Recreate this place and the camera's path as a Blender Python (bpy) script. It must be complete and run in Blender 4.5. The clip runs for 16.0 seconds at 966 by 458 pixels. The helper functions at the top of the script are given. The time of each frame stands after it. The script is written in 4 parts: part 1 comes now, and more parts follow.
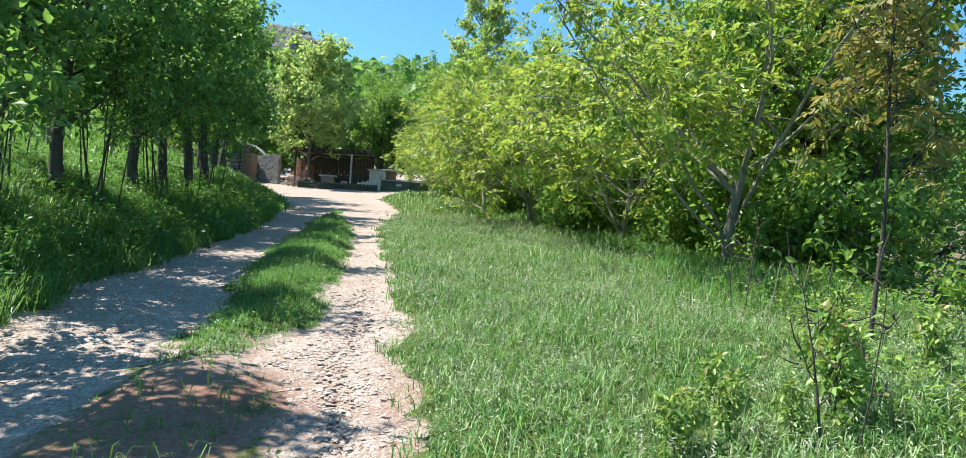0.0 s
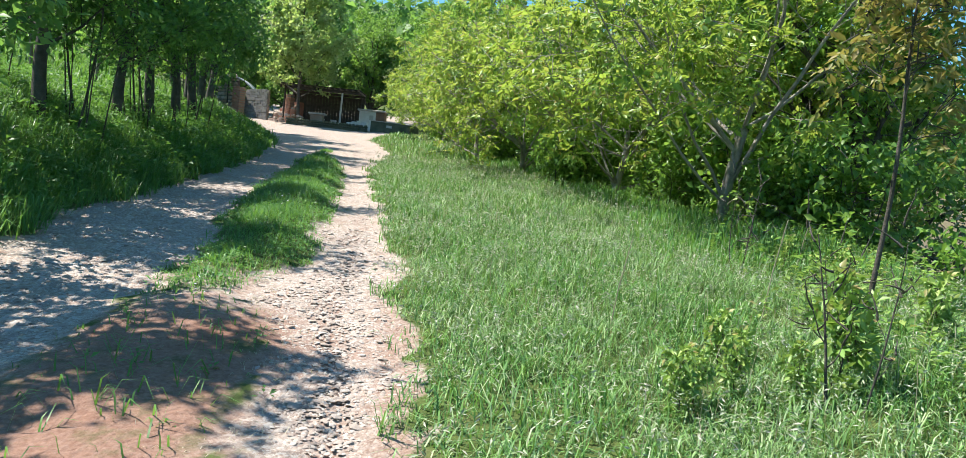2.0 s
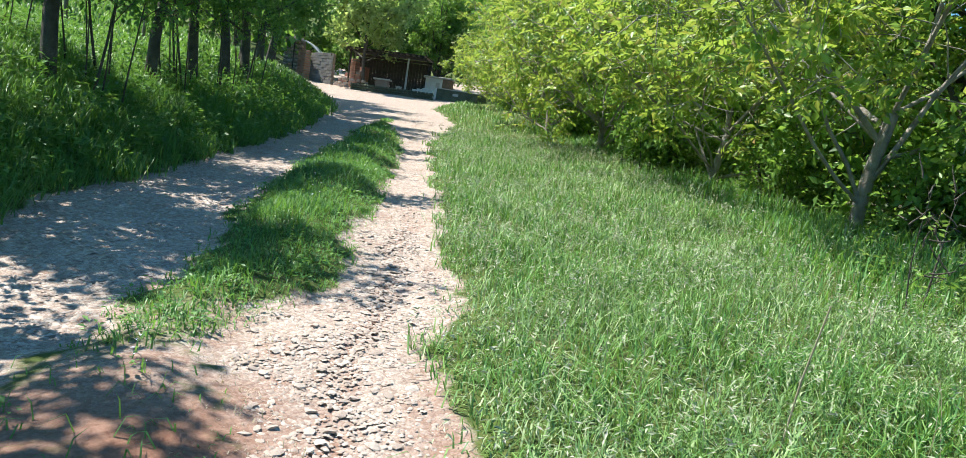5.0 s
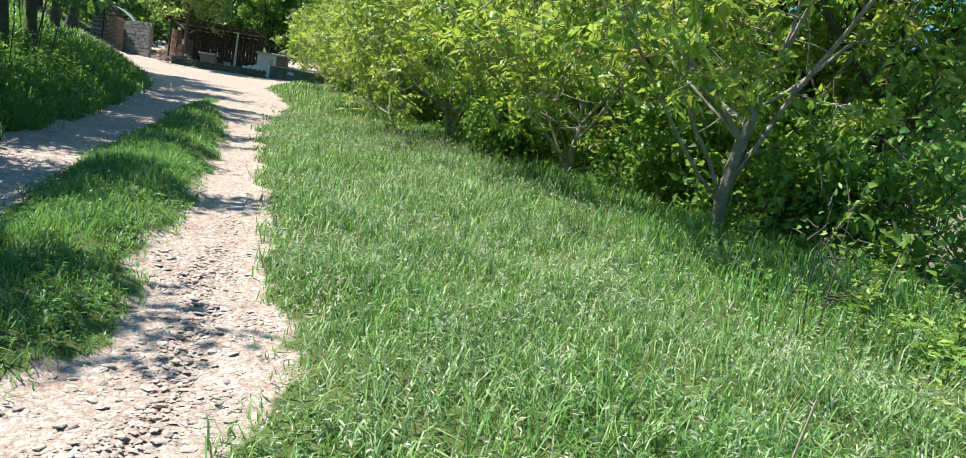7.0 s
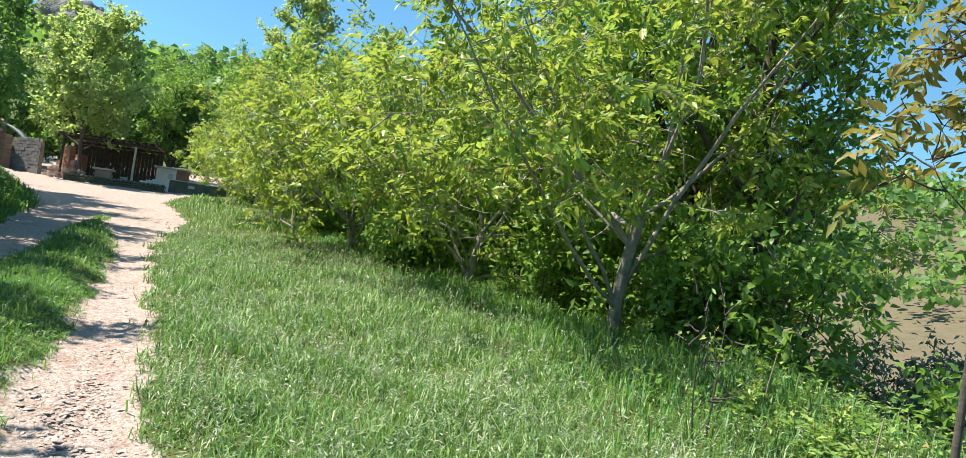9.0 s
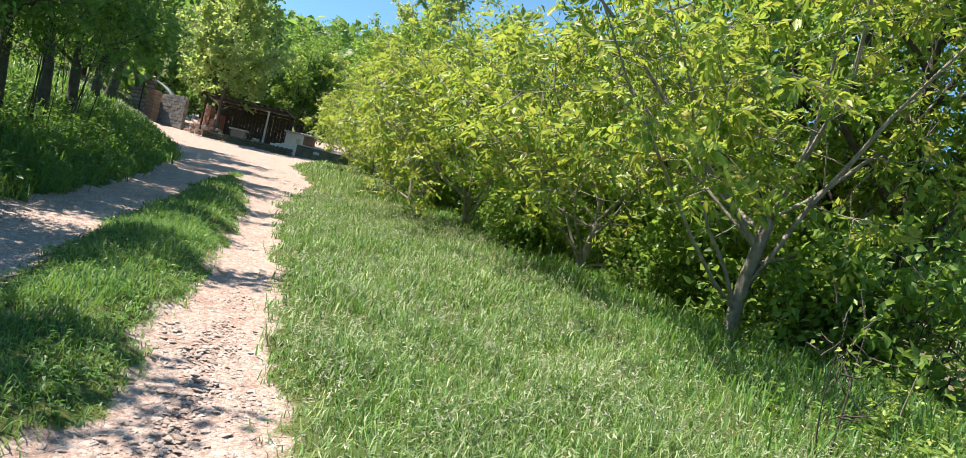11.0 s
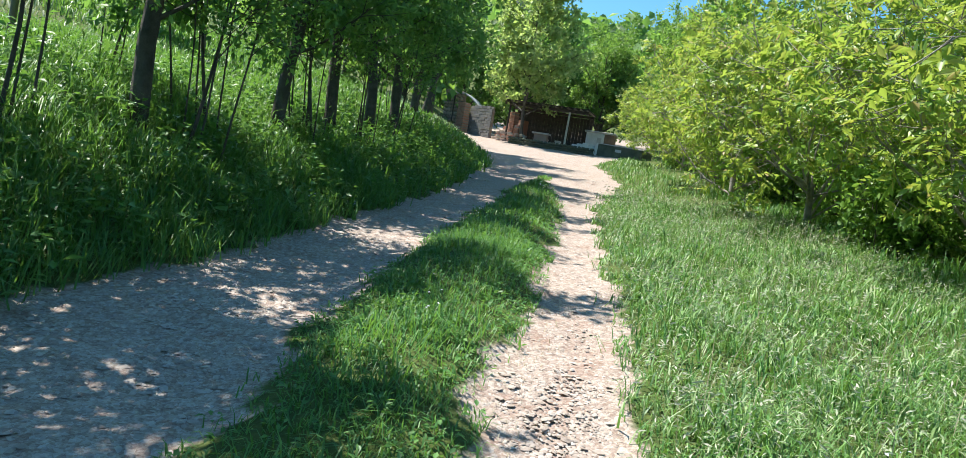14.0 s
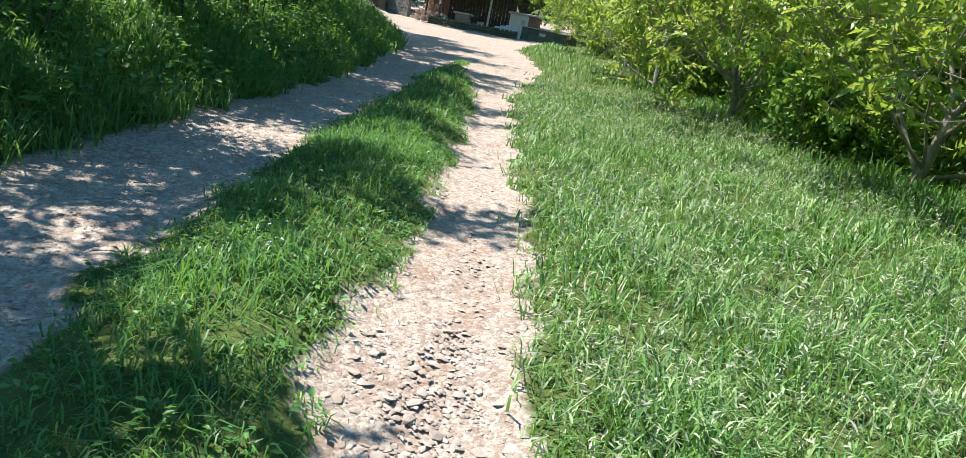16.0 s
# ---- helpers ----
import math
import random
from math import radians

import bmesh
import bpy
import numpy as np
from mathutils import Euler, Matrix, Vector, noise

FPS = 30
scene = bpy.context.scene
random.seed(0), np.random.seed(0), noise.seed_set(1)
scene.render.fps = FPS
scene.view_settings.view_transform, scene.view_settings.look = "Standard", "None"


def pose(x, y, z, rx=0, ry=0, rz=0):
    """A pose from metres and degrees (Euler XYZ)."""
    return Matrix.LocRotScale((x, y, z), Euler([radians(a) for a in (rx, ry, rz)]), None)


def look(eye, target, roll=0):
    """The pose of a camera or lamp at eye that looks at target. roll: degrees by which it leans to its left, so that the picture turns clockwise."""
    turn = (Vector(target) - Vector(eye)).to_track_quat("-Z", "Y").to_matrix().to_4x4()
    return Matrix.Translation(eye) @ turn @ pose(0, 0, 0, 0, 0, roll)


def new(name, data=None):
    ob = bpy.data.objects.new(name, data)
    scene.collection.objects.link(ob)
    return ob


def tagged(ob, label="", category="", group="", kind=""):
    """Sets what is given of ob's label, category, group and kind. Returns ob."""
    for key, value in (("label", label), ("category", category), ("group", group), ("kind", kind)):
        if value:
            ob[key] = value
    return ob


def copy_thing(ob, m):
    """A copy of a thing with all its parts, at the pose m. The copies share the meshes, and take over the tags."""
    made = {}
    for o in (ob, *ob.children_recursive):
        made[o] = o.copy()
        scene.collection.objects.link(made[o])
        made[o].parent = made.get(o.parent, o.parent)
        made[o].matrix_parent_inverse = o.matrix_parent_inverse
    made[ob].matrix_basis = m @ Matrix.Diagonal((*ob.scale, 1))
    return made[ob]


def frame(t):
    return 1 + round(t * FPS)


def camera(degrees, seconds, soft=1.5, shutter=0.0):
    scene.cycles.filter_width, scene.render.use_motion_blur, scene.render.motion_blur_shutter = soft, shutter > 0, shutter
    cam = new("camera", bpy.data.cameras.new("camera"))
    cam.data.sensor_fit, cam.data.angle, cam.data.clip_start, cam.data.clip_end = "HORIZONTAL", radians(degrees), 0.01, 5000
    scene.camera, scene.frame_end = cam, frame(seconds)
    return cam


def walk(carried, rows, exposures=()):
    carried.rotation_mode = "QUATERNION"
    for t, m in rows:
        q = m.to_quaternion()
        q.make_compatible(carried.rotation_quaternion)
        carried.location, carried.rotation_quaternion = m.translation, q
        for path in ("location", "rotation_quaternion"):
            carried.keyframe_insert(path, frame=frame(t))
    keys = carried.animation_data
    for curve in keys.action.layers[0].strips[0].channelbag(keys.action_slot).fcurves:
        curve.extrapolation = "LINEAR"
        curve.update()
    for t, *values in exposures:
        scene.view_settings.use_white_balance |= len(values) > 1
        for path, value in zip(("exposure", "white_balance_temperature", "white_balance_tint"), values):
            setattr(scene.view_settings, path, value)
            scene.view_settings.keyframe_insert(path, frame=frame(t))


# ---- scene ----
cam = camera(66.2, 16.0, soft=0.6)
PATH = [
    (0, pose(-0.001, 0.001, 1.550, 90.44, -3.00, 0.53)),
    (0.5, pose(-0.022, -0.010, 1.580, 92.07, -3.64, 0.62)),
    (1, pose(-0.033, -0.035, 1.605, 93.43, -3.45, -0.94)),
    (1.5, pose(-0.112, 0.030, 1.554, 91.68, -2.92, -1.18)),
    (2, pose(-0.130, 0.182, 1.510, 86.43, -5.71, -0.48)),
    (2.5, pose(-0.104, 0.529, 1.497, 87.12, -7.92, 5.96)),
    (3, pose(-0.139, 0.791, 1.546, 84.25, -7.32, 9.41)),
    (3.5, pose(-0.316, 1.135, 1.573, 86.62, -6.47, 7.43)),
    (4, pose(-0.321, 1.565, 1.590, 86.16, -6.08, 5.90)),
    (4.2, pose(-0.297, 1.679, 1.640, 84.82, -6.44, 5.84)),
    (6.5, pose(-0.405, 3.292, 1.769, 83.47, -9.93, -2.48)),
    (7, pose(-0.414, 3.464, 1.839, 83.82, -8.40, -7.72)),
    (7.5, pose(-0.380, 3.461, 1.913, 87.29, -8.81, -5.82)),
    (8, pose(-0.320, 3.413, 1.941, 90.59, -6.97, -12.80)),
    (8.2, pose(-0.299, 3.406, 1.945, 92.17, -6.16, -14.13)),
    (10.5, pose(-0.260, 3.398, 1.915, 93.18, -6.94, -15.16)),
    (11, pose(-0.396, 3.472, 1.873, 90.40, -12.04, -6.40)),
    (11.5, pose(-0.498, 3.573, 1.822, 86.60, -10.10, 1.12)),
    (12, pose(-0.560, 3.865, 1.788, 84.11, -8.91, 11.71)),
    (12.5, pose(-0.595, 4.084, 1.821, 79.97, -8.66, 16.74)),
    (13, pose(-0.807, 4.360, 1.862, 86.54, -7.86, 19.13)),
    (13.5, pose(-0.927, 4.607, 1.828, 83.54, -8.61, 19.72)),
    (14, pose(-0.990, 5.024, 1.869, 85.85, -9.29, 16.62)),
    (14.5, pose(-1.131, 5.274, 1.882, 86.51, -6.63, 15.90)),
    (15, pose(-1.249, 5.549, 1.931, 82.81, -7.28, 9.38)),
    (15.5, pose(-1.113, 5.863, 1.934, 82.12, -8.68, 9.72)),
    (16, pose(-1.025, 6.140, 1.974, 77.96, -10.64, 10.76)),
]
walk(cam, PATH, exposures=[(0.0, 1.1, 6500, 10), (8.2, 1.1, 6600, 10), (10.4, 1.12, 7400, 24), (11.2, 1.12, 7200, 20), (12.6, 1.1, 6750, 10), (13.2, 1.08, 6500, 10), (16.0, 1.08, 6550, 10)])

# ---- light ----
SUN_FROM = Vector((-0.68, 0.21, 1.15)).normalized()
sun_elev = math.asin(SUN_FROM.z)
sun_azim = math.atan2(SUN_FROM.x, SUN_FROM.y)
world = bpy.data.worlds.new("sky")
scene.world = world
world.use_nodes = True
wn = world.node_tree.nodes
sky = wn.new("ShaderNodeTexSky")
sky.sky_type = "NISHITA"
sky.sun_disc = False
sky.sun_elevation = sun_elev
sky.sun_rotation = sun_azim
sky.air_density, sky.dust_density, sky.ozone_density = 1.3, 0.4, 2.0
wn["Background"].inputs["Strength"].default_value = 0.072
tint = wn.new("ShaderNodeMix")
tint.data_type, tint.blend_type = "RGBA", "MULTIPLY"
tint.inputs[0].default_value, tint.inputs[7].default_value = 1.0, (0.54, 1.0, 1.2, 1)
world.node_tree.links.new(sky.outputs[0], tint.inputs[6])
world.node_tree.links.new(tint.outputs[2], wn["Background"].inputs[0])
sun = new("sun", bpy.data.lights.new("sun", "SUN"))
sun.data.energy, sun.data.angle, sun.data.color = 5.0, radians(0.55), (1.0, 0.95, 0.86)
sun.matrix_world = look(SUN_FROM * 60, (0, 0, 0))


# ---- materials ----
def mat(name):
    m = bpy.data.materials.new(name)
    m.use_nodes = True
    nt = m.node_tree
    return m, nt, nt.nodes["Principled BSDF"], nt.nodes["Material Output"]


def node(nt, kind, **sets):
    n = nt.nodes.new(kind)
    for k, v in sets.items():
        n.inputs[k.replace("_", " ")].default_value = v
    return n


def ramp(nt, source, stops):
    r = nt.nodes.new("ShaderNodeValToRGB")
    while len(r.color_ramp.elements) < len(stops):
        r.color_ramp.elements.new(0.5)
    for e, (p, c) in zip(r.color_ramp.elements, stops):
        e.position, e.color = p, (*c, 1)
    nt.links.new(source, r.inputs[0])
    return r.outputs[0]


def mixc(nt, fac, a, b, mode="MIX"):
    n = nt.nodes.new("ShaderNodeMix")
    n.data_type, n.blend_type = "RGBA", mode
    for sock, v in ((n.inputs[0], fac), (n.inputs[6], a), (n.inputs[7], b)):
        if isinstance(v, bpy.types.NodeSocket):
            nt.links.new(v, sock)
        elif isinstance(v, (int, float)):
            sock.default_value = v
        else:
            sock.default_value = (*v, 1)
    return n.outputs[2]


def noise_out(nt, scale, detail=4.0, rough=0.6, coords="Object"):
    tc = nt.nodes.new("ShaderNodeTexCoord")
    n = node(nt, "ShaderNodeTexNoise", Scale=scale, Detail=detail, Roughness=rough)
    nt.links.new(tc.outputs[coords], n.inputs["Vector"])
    return n.outputs[0]


def bump(nt, p, height, strength, dist):
    b = node(nt, "ShaderNodeBump", Strength=strength, Distance=dist)
    nt.links.new(height, b.inputs["Height"])
    nt.links.new(b.outputs[0], p.inputs["Normal"])


def leaf_mat(name, stops, through_col, rough=0.5, amount=0.35):
    m, nt, p, out = mat(name)
    geo = nt.nodes.new("ShaderNodeNewGeometry")
    stops = [(at_, (r, g, bl * 1.35 + 0.012)) for at_, (r, g, bl) in stops]
    col = ramp(nt, geo.outputs["Random Per Island"], stops)
    big = noise_out(nt, 0.9, 2.0)
    col = mixc(nt, ramp(nt, big, [(0.4, (0, 0, 0)), (0.7, (0.22, 0.22, 0.22))]), col, stops[-1][1])
    nt.links.new(col, p.inputs["Base Color"])
    p.inputs["Roughness"].default_value = rough
    p.inputs["Specular IOR Level"].default_value = 0.35
    tr = nt.nodes.new("ShaderNodeBsdfTranslucent")
    nt.links.new(mixc(nt, 0.55, col, through_col), tr.inputs[0])
    mx = nt.nodes.new("ShaderNodeMixShader")
    mx.inputs[0].default_value = amount
    nt.links.new(p.outputs[0], mx.inputs[1])
    nt.links.new(tr.outputs[0], mx.inputs[2])
    nt.links.new(mx.outputs[0], out.inputs[0])
    return m


def rough_mat(name, stops, scale, rough=0.9, fine=40.0, bump_by=0.5, dist=0.01, rand=0.0):
    m, nt, p, out = mat(name)
    a = noise_out(nt, scale, 5.0)
    b = noise_out(nt, fine, 5.0, 0.7)
    col = ramp(nt, a, stops)
    col = mixc(nt, ramp(nt, b, [(0.3, (0.35,) * 3), (0.6, (0, 0, 0))]), col, tuple(c * 0.55 for c in stops[0][1]))
    if rand:
        info = nt.nodes.new("ShaderNodeObjectInfo")
        geo = nt.nodes.new("ShaderNodeNewGeometry")
        add = nt.nodes.new("ShaderNodeMath")
        add.operation = "ADD"
        nt.links.new(info.outputs["Random"], add.inputs[0])
        nt.links.new(geo.outputs["Random Per Island"], add.inputs[1])
        fr = nt.nodes.new("ShaderNodeMath")
        fr.operation = "FRACT"
        nt.links.new(add.outputs[0], fr.inputs[0])
        col = mixc(nt, rand, col, ramp(nt, fr.outputs[0], stops))
    nt.links.new(col, p.inputs["Base Color"])
    p.inputs["Roughness"].default_value = rough
    bump(nt, p, b, bump_by, dist)
    return m


WALNUT_LEAF = leaf_mat("walnut_leaf", [(0.0, (0.035, 0.12, 0.012)), (0.32, (0.14, 0.29, 0.026)), (0.72, (0.28, 0.43, 0.05)), (0.92, (0.42, 0.44, 0.08)), (1.0, (0.34, 0.22, 0.06))], (0.58, 0.72, 0.09), 0.42, 0.42)
SHOOT_LEAF = leaf_mat("shoot_leaf", [(0.0, (0.10, 0.22, 0.03)), (0.6, (0.20, 0.36, 0.05)), (0.93, (0.34, 0.44, 0.08)), (1.0, (0.36, 0.24, 0.08))], (0.4, 0.6, 0.08), 0.42, 0.30)
SEED = leaf_mat("grass_seed", [(0.0, (0.20, 0.28, 0.09)), (0.6, (0.34, 0.40, 0.19)), (1.0, (0.46, 0.44, 0.27))], (0.45, 0.5, 0.2), 0.6, 0.2)
OLIVE_LEAF = leaf_mat("grey_green_leaf", [(0.0, (0.08, 0.13, 0.05)), (0.6, (0.16, 0.21, 0.10)), (1.0, (0.26, 0.30, 0.16))], (0.3, 0.4, 0.15), 0.6, 0.3)
BRONZE_LEAF = leaf_mat("bronze_leaf", [(0.0, (0.13, 0.19, 0.025)), (0.55, (0.23, 0.235, 0.04)), (1.0, (0.33, 0.23, 0.07))], (0.5, 0.42, 0.08))
DARK_LEAF = leaf_mat("plum_leaf", [(0.0, (0.03, 0.09, 0.016)), (0.6, (0.095, 0.21, 0.034)), (1.0, (0.19, 0.33, 0.06))], (0.32, 0.58, 0.08), amount=0.45)
MID_LEAF = leaf_mat("elm_leaf", [(0.0, (0.045, 0.12, 0.016)), (0.6, (0.11, 0.23, 0.03)), (1.0, (0.23, 0.38, 0.055))], (0.4, 0.66, 0.08), 0.42, 0.42)
PALE_LEAF = leaf_mat("maple_leaf", [(0.0, (0.21, 0.29, 0.07)), (0.6, (0.34, 0.43, 0.12)), (1.0, (0.44, 0.50, 0.18))], (0.55, 0.72, 0.14), 0.5, 0.52)
# the palest stop paints the meadow's highlights into single blades
GRASS = leaf_mat("meadow_grass", [(0.0, (0.025, 0.105, 0.012)), (0.4, (0.075, 0.21, 0.022)), (0.8, (0.165, 0.32, 0.045)), (1.0, (0.40, 0.47, 0.20))], (0.30, 0.54, 0.07), 0.5, 0.22)
HILL = leaf_mat("hillside_grass", [(0.0, (0.06, 0.13, 0.03)), (0.5, (0.13, 0.23, 0.06)), (1.0, (0.30, 0.36, 0.16))], (0.3, 0.42, 0.12), 0.6, 0.22)
LUSH = leaf_mat("verge_grass", [(0.0, (0.035, 0.12, 0.018)), (0.6, (0.075, 0.21, 0.03)), (1.0, (0.14, 0.30, 0.045))], (0.3, 0.55, 0.06), 0.45, 0.35)
DRY = leaf_mat("dry_grass", [(0.0, (0.30, 0.26, 0.12)), (1.0, (0.45, 0.40, 0.22))], (0.5, 0.45, 0.2), 0.6, 0.25)
PETAL = leaf_mat("white_petal", [(0.0, (0.75, 0.75, 0.72)), (1.0, (0.8, 0.78, 0.75))], (0.8, 0.8, 0.8))
BARK = rough_mat("grey_bark", [(0.3, (0.17, 0.15, 0.13)), (0.7, (0.42, 0.39, 0.35))], 6.0, 0.95, 60.0, 0.8, 0.02)
DARK_BARK = rough_mat("dark_bark", [(0.3, (0.045, 0.038, 0.03)), (0.7, (0.13, 0.115, 0.10))], 6.0, 0.95, 60.0, 0.8, 0.02)
STONE = rough_mat("limestone", [(0.25, (0.27, 0.21, 0.175)), (0.55, (0.39, 0.33, 0.285)), (0.8, (0.50, 0.455, 0.41))], 9.0, 0.85, 90.0, 0.5, 0.004, 0.5)
BRICK = rough_mat("red_brick", [(0.3, (0.30, 0.13, 0.09)), (0.7, (0.46, 0.25, 0.18))], 3.0, 0.9, 50.0, 0.4, 0.004, 0.5)
BLOCK = rough_mat("concrete_block", [(0.3, (0.13, 0.125, 0.12)), (0.7, (0.27, 0.255, 0.245))], 2.0, 0.9, 60.0, 0.4, 0.004, 0.4)
MORTAR = rough_mat("mortar", [(0.3, (0.20, 0.18, 0.16)), (0.7, (0.32, 0.29, 0.26))], 5.0, 0.95, 80.0, 0.5, 0.005)
RUBBLE = rough_mat("rubble_stone", [(0.3, (0.33, 0.23, 0.19)), (0.7, (0.54, 0.44, 0.38))], 1.5, 0.9, 40.0, 0.5, 0.01, 0.6)
WHITE = rough_mat("white_render", [(0.3, (0.62, 0.61, 0.60)), (0.7, (0.80, 0.79, 0.78))], 2.5, 0.8, 40.0, 0.3, 0.004)
CONCRETE = rough_mat("pale_concrete", [(0.3, (0.42, 0.40, 0.38)), (0.7, (0.60, 0.58, 0.55))], 3.0, 0.85, 60.0, 0.4, 0.004)
MOSSY = rough_mat("mossy_concrete", [(0.3, (0.06, 0.075, 0.05)), (0.7, (0.16, 0.17, 0.12))], 2.0, 0.95, 50.0, 0.5, 0.006)
WOOD = rough_mat("weathered_wood", [(0.3, (0.13, 0.10, 0.08)), (0.7, (0.28, 0.24, 0.19))], 5.0, 0.85, 70.0, 0.5, 0.004, 0.3)
DARK_WOOD = rough_mat("dark_wood", [(0.3, (0.03, 0.024, 0.02)), (0.7, (0.08, 0.06, 0.05))], 5.0, 0.85, 70.0, 0.5, 0.004)
SHEET = rough_mat("sheet_metal", [(0.3, (0.40, 0.41, 0.42)), (0.7, (0.58, 0.58, 0.58))], 2.0, 0.5, 30.0, 0.1, 0.002)
RED_PAINT = rough_mat("brown_boards", [(0.3, (0.17, 0.10, 0.07)), (0.7, (0.27, 0.18, 0.13))], 3.0, 0.8, 40.0, 0.3, 0.003)
ROCK = rough_mat("grey_rock", [(0.3, (0.13, 0.13, 0.13)), (0.7, (0.24, 0.23, 0.22))], 0.05, 0.95, 0.4, 0.6, 2.0)


def ground_mat():
    m, nt, p, out = mat("ground")
    at = nt.nodes.new("ShaderNodeAttribute")
    at.attribute_name = "track"
    sep = nt.nodes.new("ShaderNodeSeparateColor")
    nt.links.new(at.outputs["Color"], sep.inputs[0])
    wide, mid, fine = noise_out(nt, 0.55, 4.0), noise_out(nt, 3.0, 6.0, 0.7), noise_out(nt, 26.0, 6.0, 0.75)
    tc = nt.nodes.new("ShaderNodeTexCoord")
    vor = node(nt, "ShaderNodeTexVoronoi", Scale=30.0, Randomness=1.0)
    vor2 = node(nt, "ShaderNodeTexVoronoi", Scale=85.0, Randomness=1.0)
    for v in (vor, vor2):
        nt.links.new(tc.outputs["Object"], v.inputs["Vector"])
    # crushed limestone: pale chips over pinkish grit, reddish earth where it is worn through
    chips = mixc(nt, 0.5, vor.outputs["Color"], vor2.outputs["Color"])
    bw = nt.nodes.new("ShaderNodeRGBToBW")
    nt.links.new(chips, bw.inputs[0])
    gravel = ramp(nt, bw.outputs[0], [(0.25, (0.26, 0.195, 0.16)), (0.5, (0.37, 0.305, 0.26)), (0.75, (0.47, 0.42, 0.375))])
    gravel = mixc(nt, ramp(nt, fine, [(0.36, (0.7,) * 3), (0.48, (0, 0, 0))]), gravel, (0.21, 0.145, 0.115))
    earth = ramp(nt, fine, [(0.3, (0.16, 0.075, 0.05)), (0.7, (0.30, 0.17, 0.12))])
    gravel = mixc(nt, ramp(nt, mid, [(0.53, (0, 0, 0)), (0.68, (0.55,) * 3)]), gravel, earth)
    gravel = mixc(nt, sep.outputs[1], gravel, earth)
    soil = ramp(nt, mid, [(0.3, (0.05, 0.075, 0.022)), (0.55, (0.085, 0.115, 0.03)), (0.8, (0.13, 0.12, 0.06))])
    far_field = ramp(nt, mixc(nt, 0.6, wide, mid), [(0.3, (0.07, 0.09, 0.035)), (0.5, (0.135, 0.115, 0.07)), (0.7, (0.17, 0.135, 0.09))])
    soil = mixc(nt, sep.outputs[2], soil, far_field)
    edge = nt.nodes.new("ShaderNodeMath")
    edge.operation = "ADD"
    half = nt.nodes.new("ShaderNodeMath")
    half.operation = "MULTIPLY_ADD"
    half.inputs[1].default_value, half.inputs[2].default_value = 0.9, -0.45
    nt.links.new(mid, half.inputs[0])
    nt.links.new(sep.outputs[0], edge.inputs[0])
    nt.links.new(half.outputs[0], edge.inputs[1])
    fac = ramp(nt, edge.outputs[0], [(0.38, (0, 0, 0)), (0.58, (1, 1, 1))])
    nt.links.new(mixc(nt, fac, soil, gravel), p.inputs["Base Color"])
    p.inputs["Roughness"].default_value = 0.95
    p.inputs["Specular IOR Level"].default_value = 0.2
    add = nt.nodes.new("ShaderNodeMath")
    add.operation = "MULTIPLY_ADD"
    add.inputs[1].default_value = -0.6
    nt.links.new(vor.outputs["Distance"], add.inputs[0])
    nt.links.new(fine, add.inputs[2])
    bump(nt, p, add.outputs[0], 0.7, 0.018)
    return m


GROUND = ground_mat()


# ---- the lie of the land ----
def lerp(y, ys, xs):
    return np.interp(y, ys, xs)


def road_level(y):
    return lerp(y, [-40, 0, 5, 7.6, 9, 11, 13.6, 19, 28.4, 40, 53, 62, 110], [-2.6, 0.0, 0.40, 0.62, 0.75, 0.90, 1.08, 1.42, 2.25, 3.25, 4.40, 5.4, 13.0])


def rr(y):
    """Right edge of the right wheel track."""
    return lerp(y, [-6, 0, 4.4, 6, 9, 14, 20, 29, 34, 42, 50, 56, 70], [0.5, 0.15, -0.36, -0.6, -1.06, -1.98, -3.0, -3.6, -4.7, -7.0, -9.2, -13.6, -20.0])


def rl(y):
    return lerp(y, [-6, 0, 4.4, 5, 5.8, 6.5, 7.1, 8, 8.8, 9.5, 11.4, 14, 18, 20.3, 22, 25, 29], [-0.8, -1.0, -1.22, -1.42, -1.85, -1.95, -1.76, -1.78, -1.97, -2.02, -2.28, -2.68, -3.35, -3.8, -4.3, -5.1, -5.9])


def lr(y):
    return lerp(y, [-6, 0, 4.9, 6.7, 8, 9, 10, 12, 15.2, 19.3, 21, 25, 29], [-2.0, -2.2, -2.45, -2.62, -2.85, -3.1, -3.34, -3.70, -4.22, -4.85, -5.15, -5.5, -5.9])


def ll(y):
    return lerp(y, [-6, 0, 6.6, 8, 9.2, 12, 15, 20, 24, 27.7, 36, 45, 52, 60, 72], [-3.4, -3.7, -4.25, -4.65, -4.75, -5.08, -5.42, -6.2, -7.05, -7.6, -10.6, -14.0, -17.0, -19.5, -25.0])


def brink(y):
    """Where the meadow on the right breaks down towards the valley."""
    return lerp(y, [-40, 0, 8, 13, 20, 30, 47, 60, 90], [3.6, 4.0, 4.5, 5.2, 3.8, 1.8, -2.5, 0, 20])


def wob(x, y, k, s):
    return np.sin(x * k + s) * np.sin(y * k * 0.83 + 1.7 * s) + 0.6 * np.sin(x * k * 2.3 + 2.1 * s + y * k * 1.1) * np.sin(y * k * 2.6 - s)


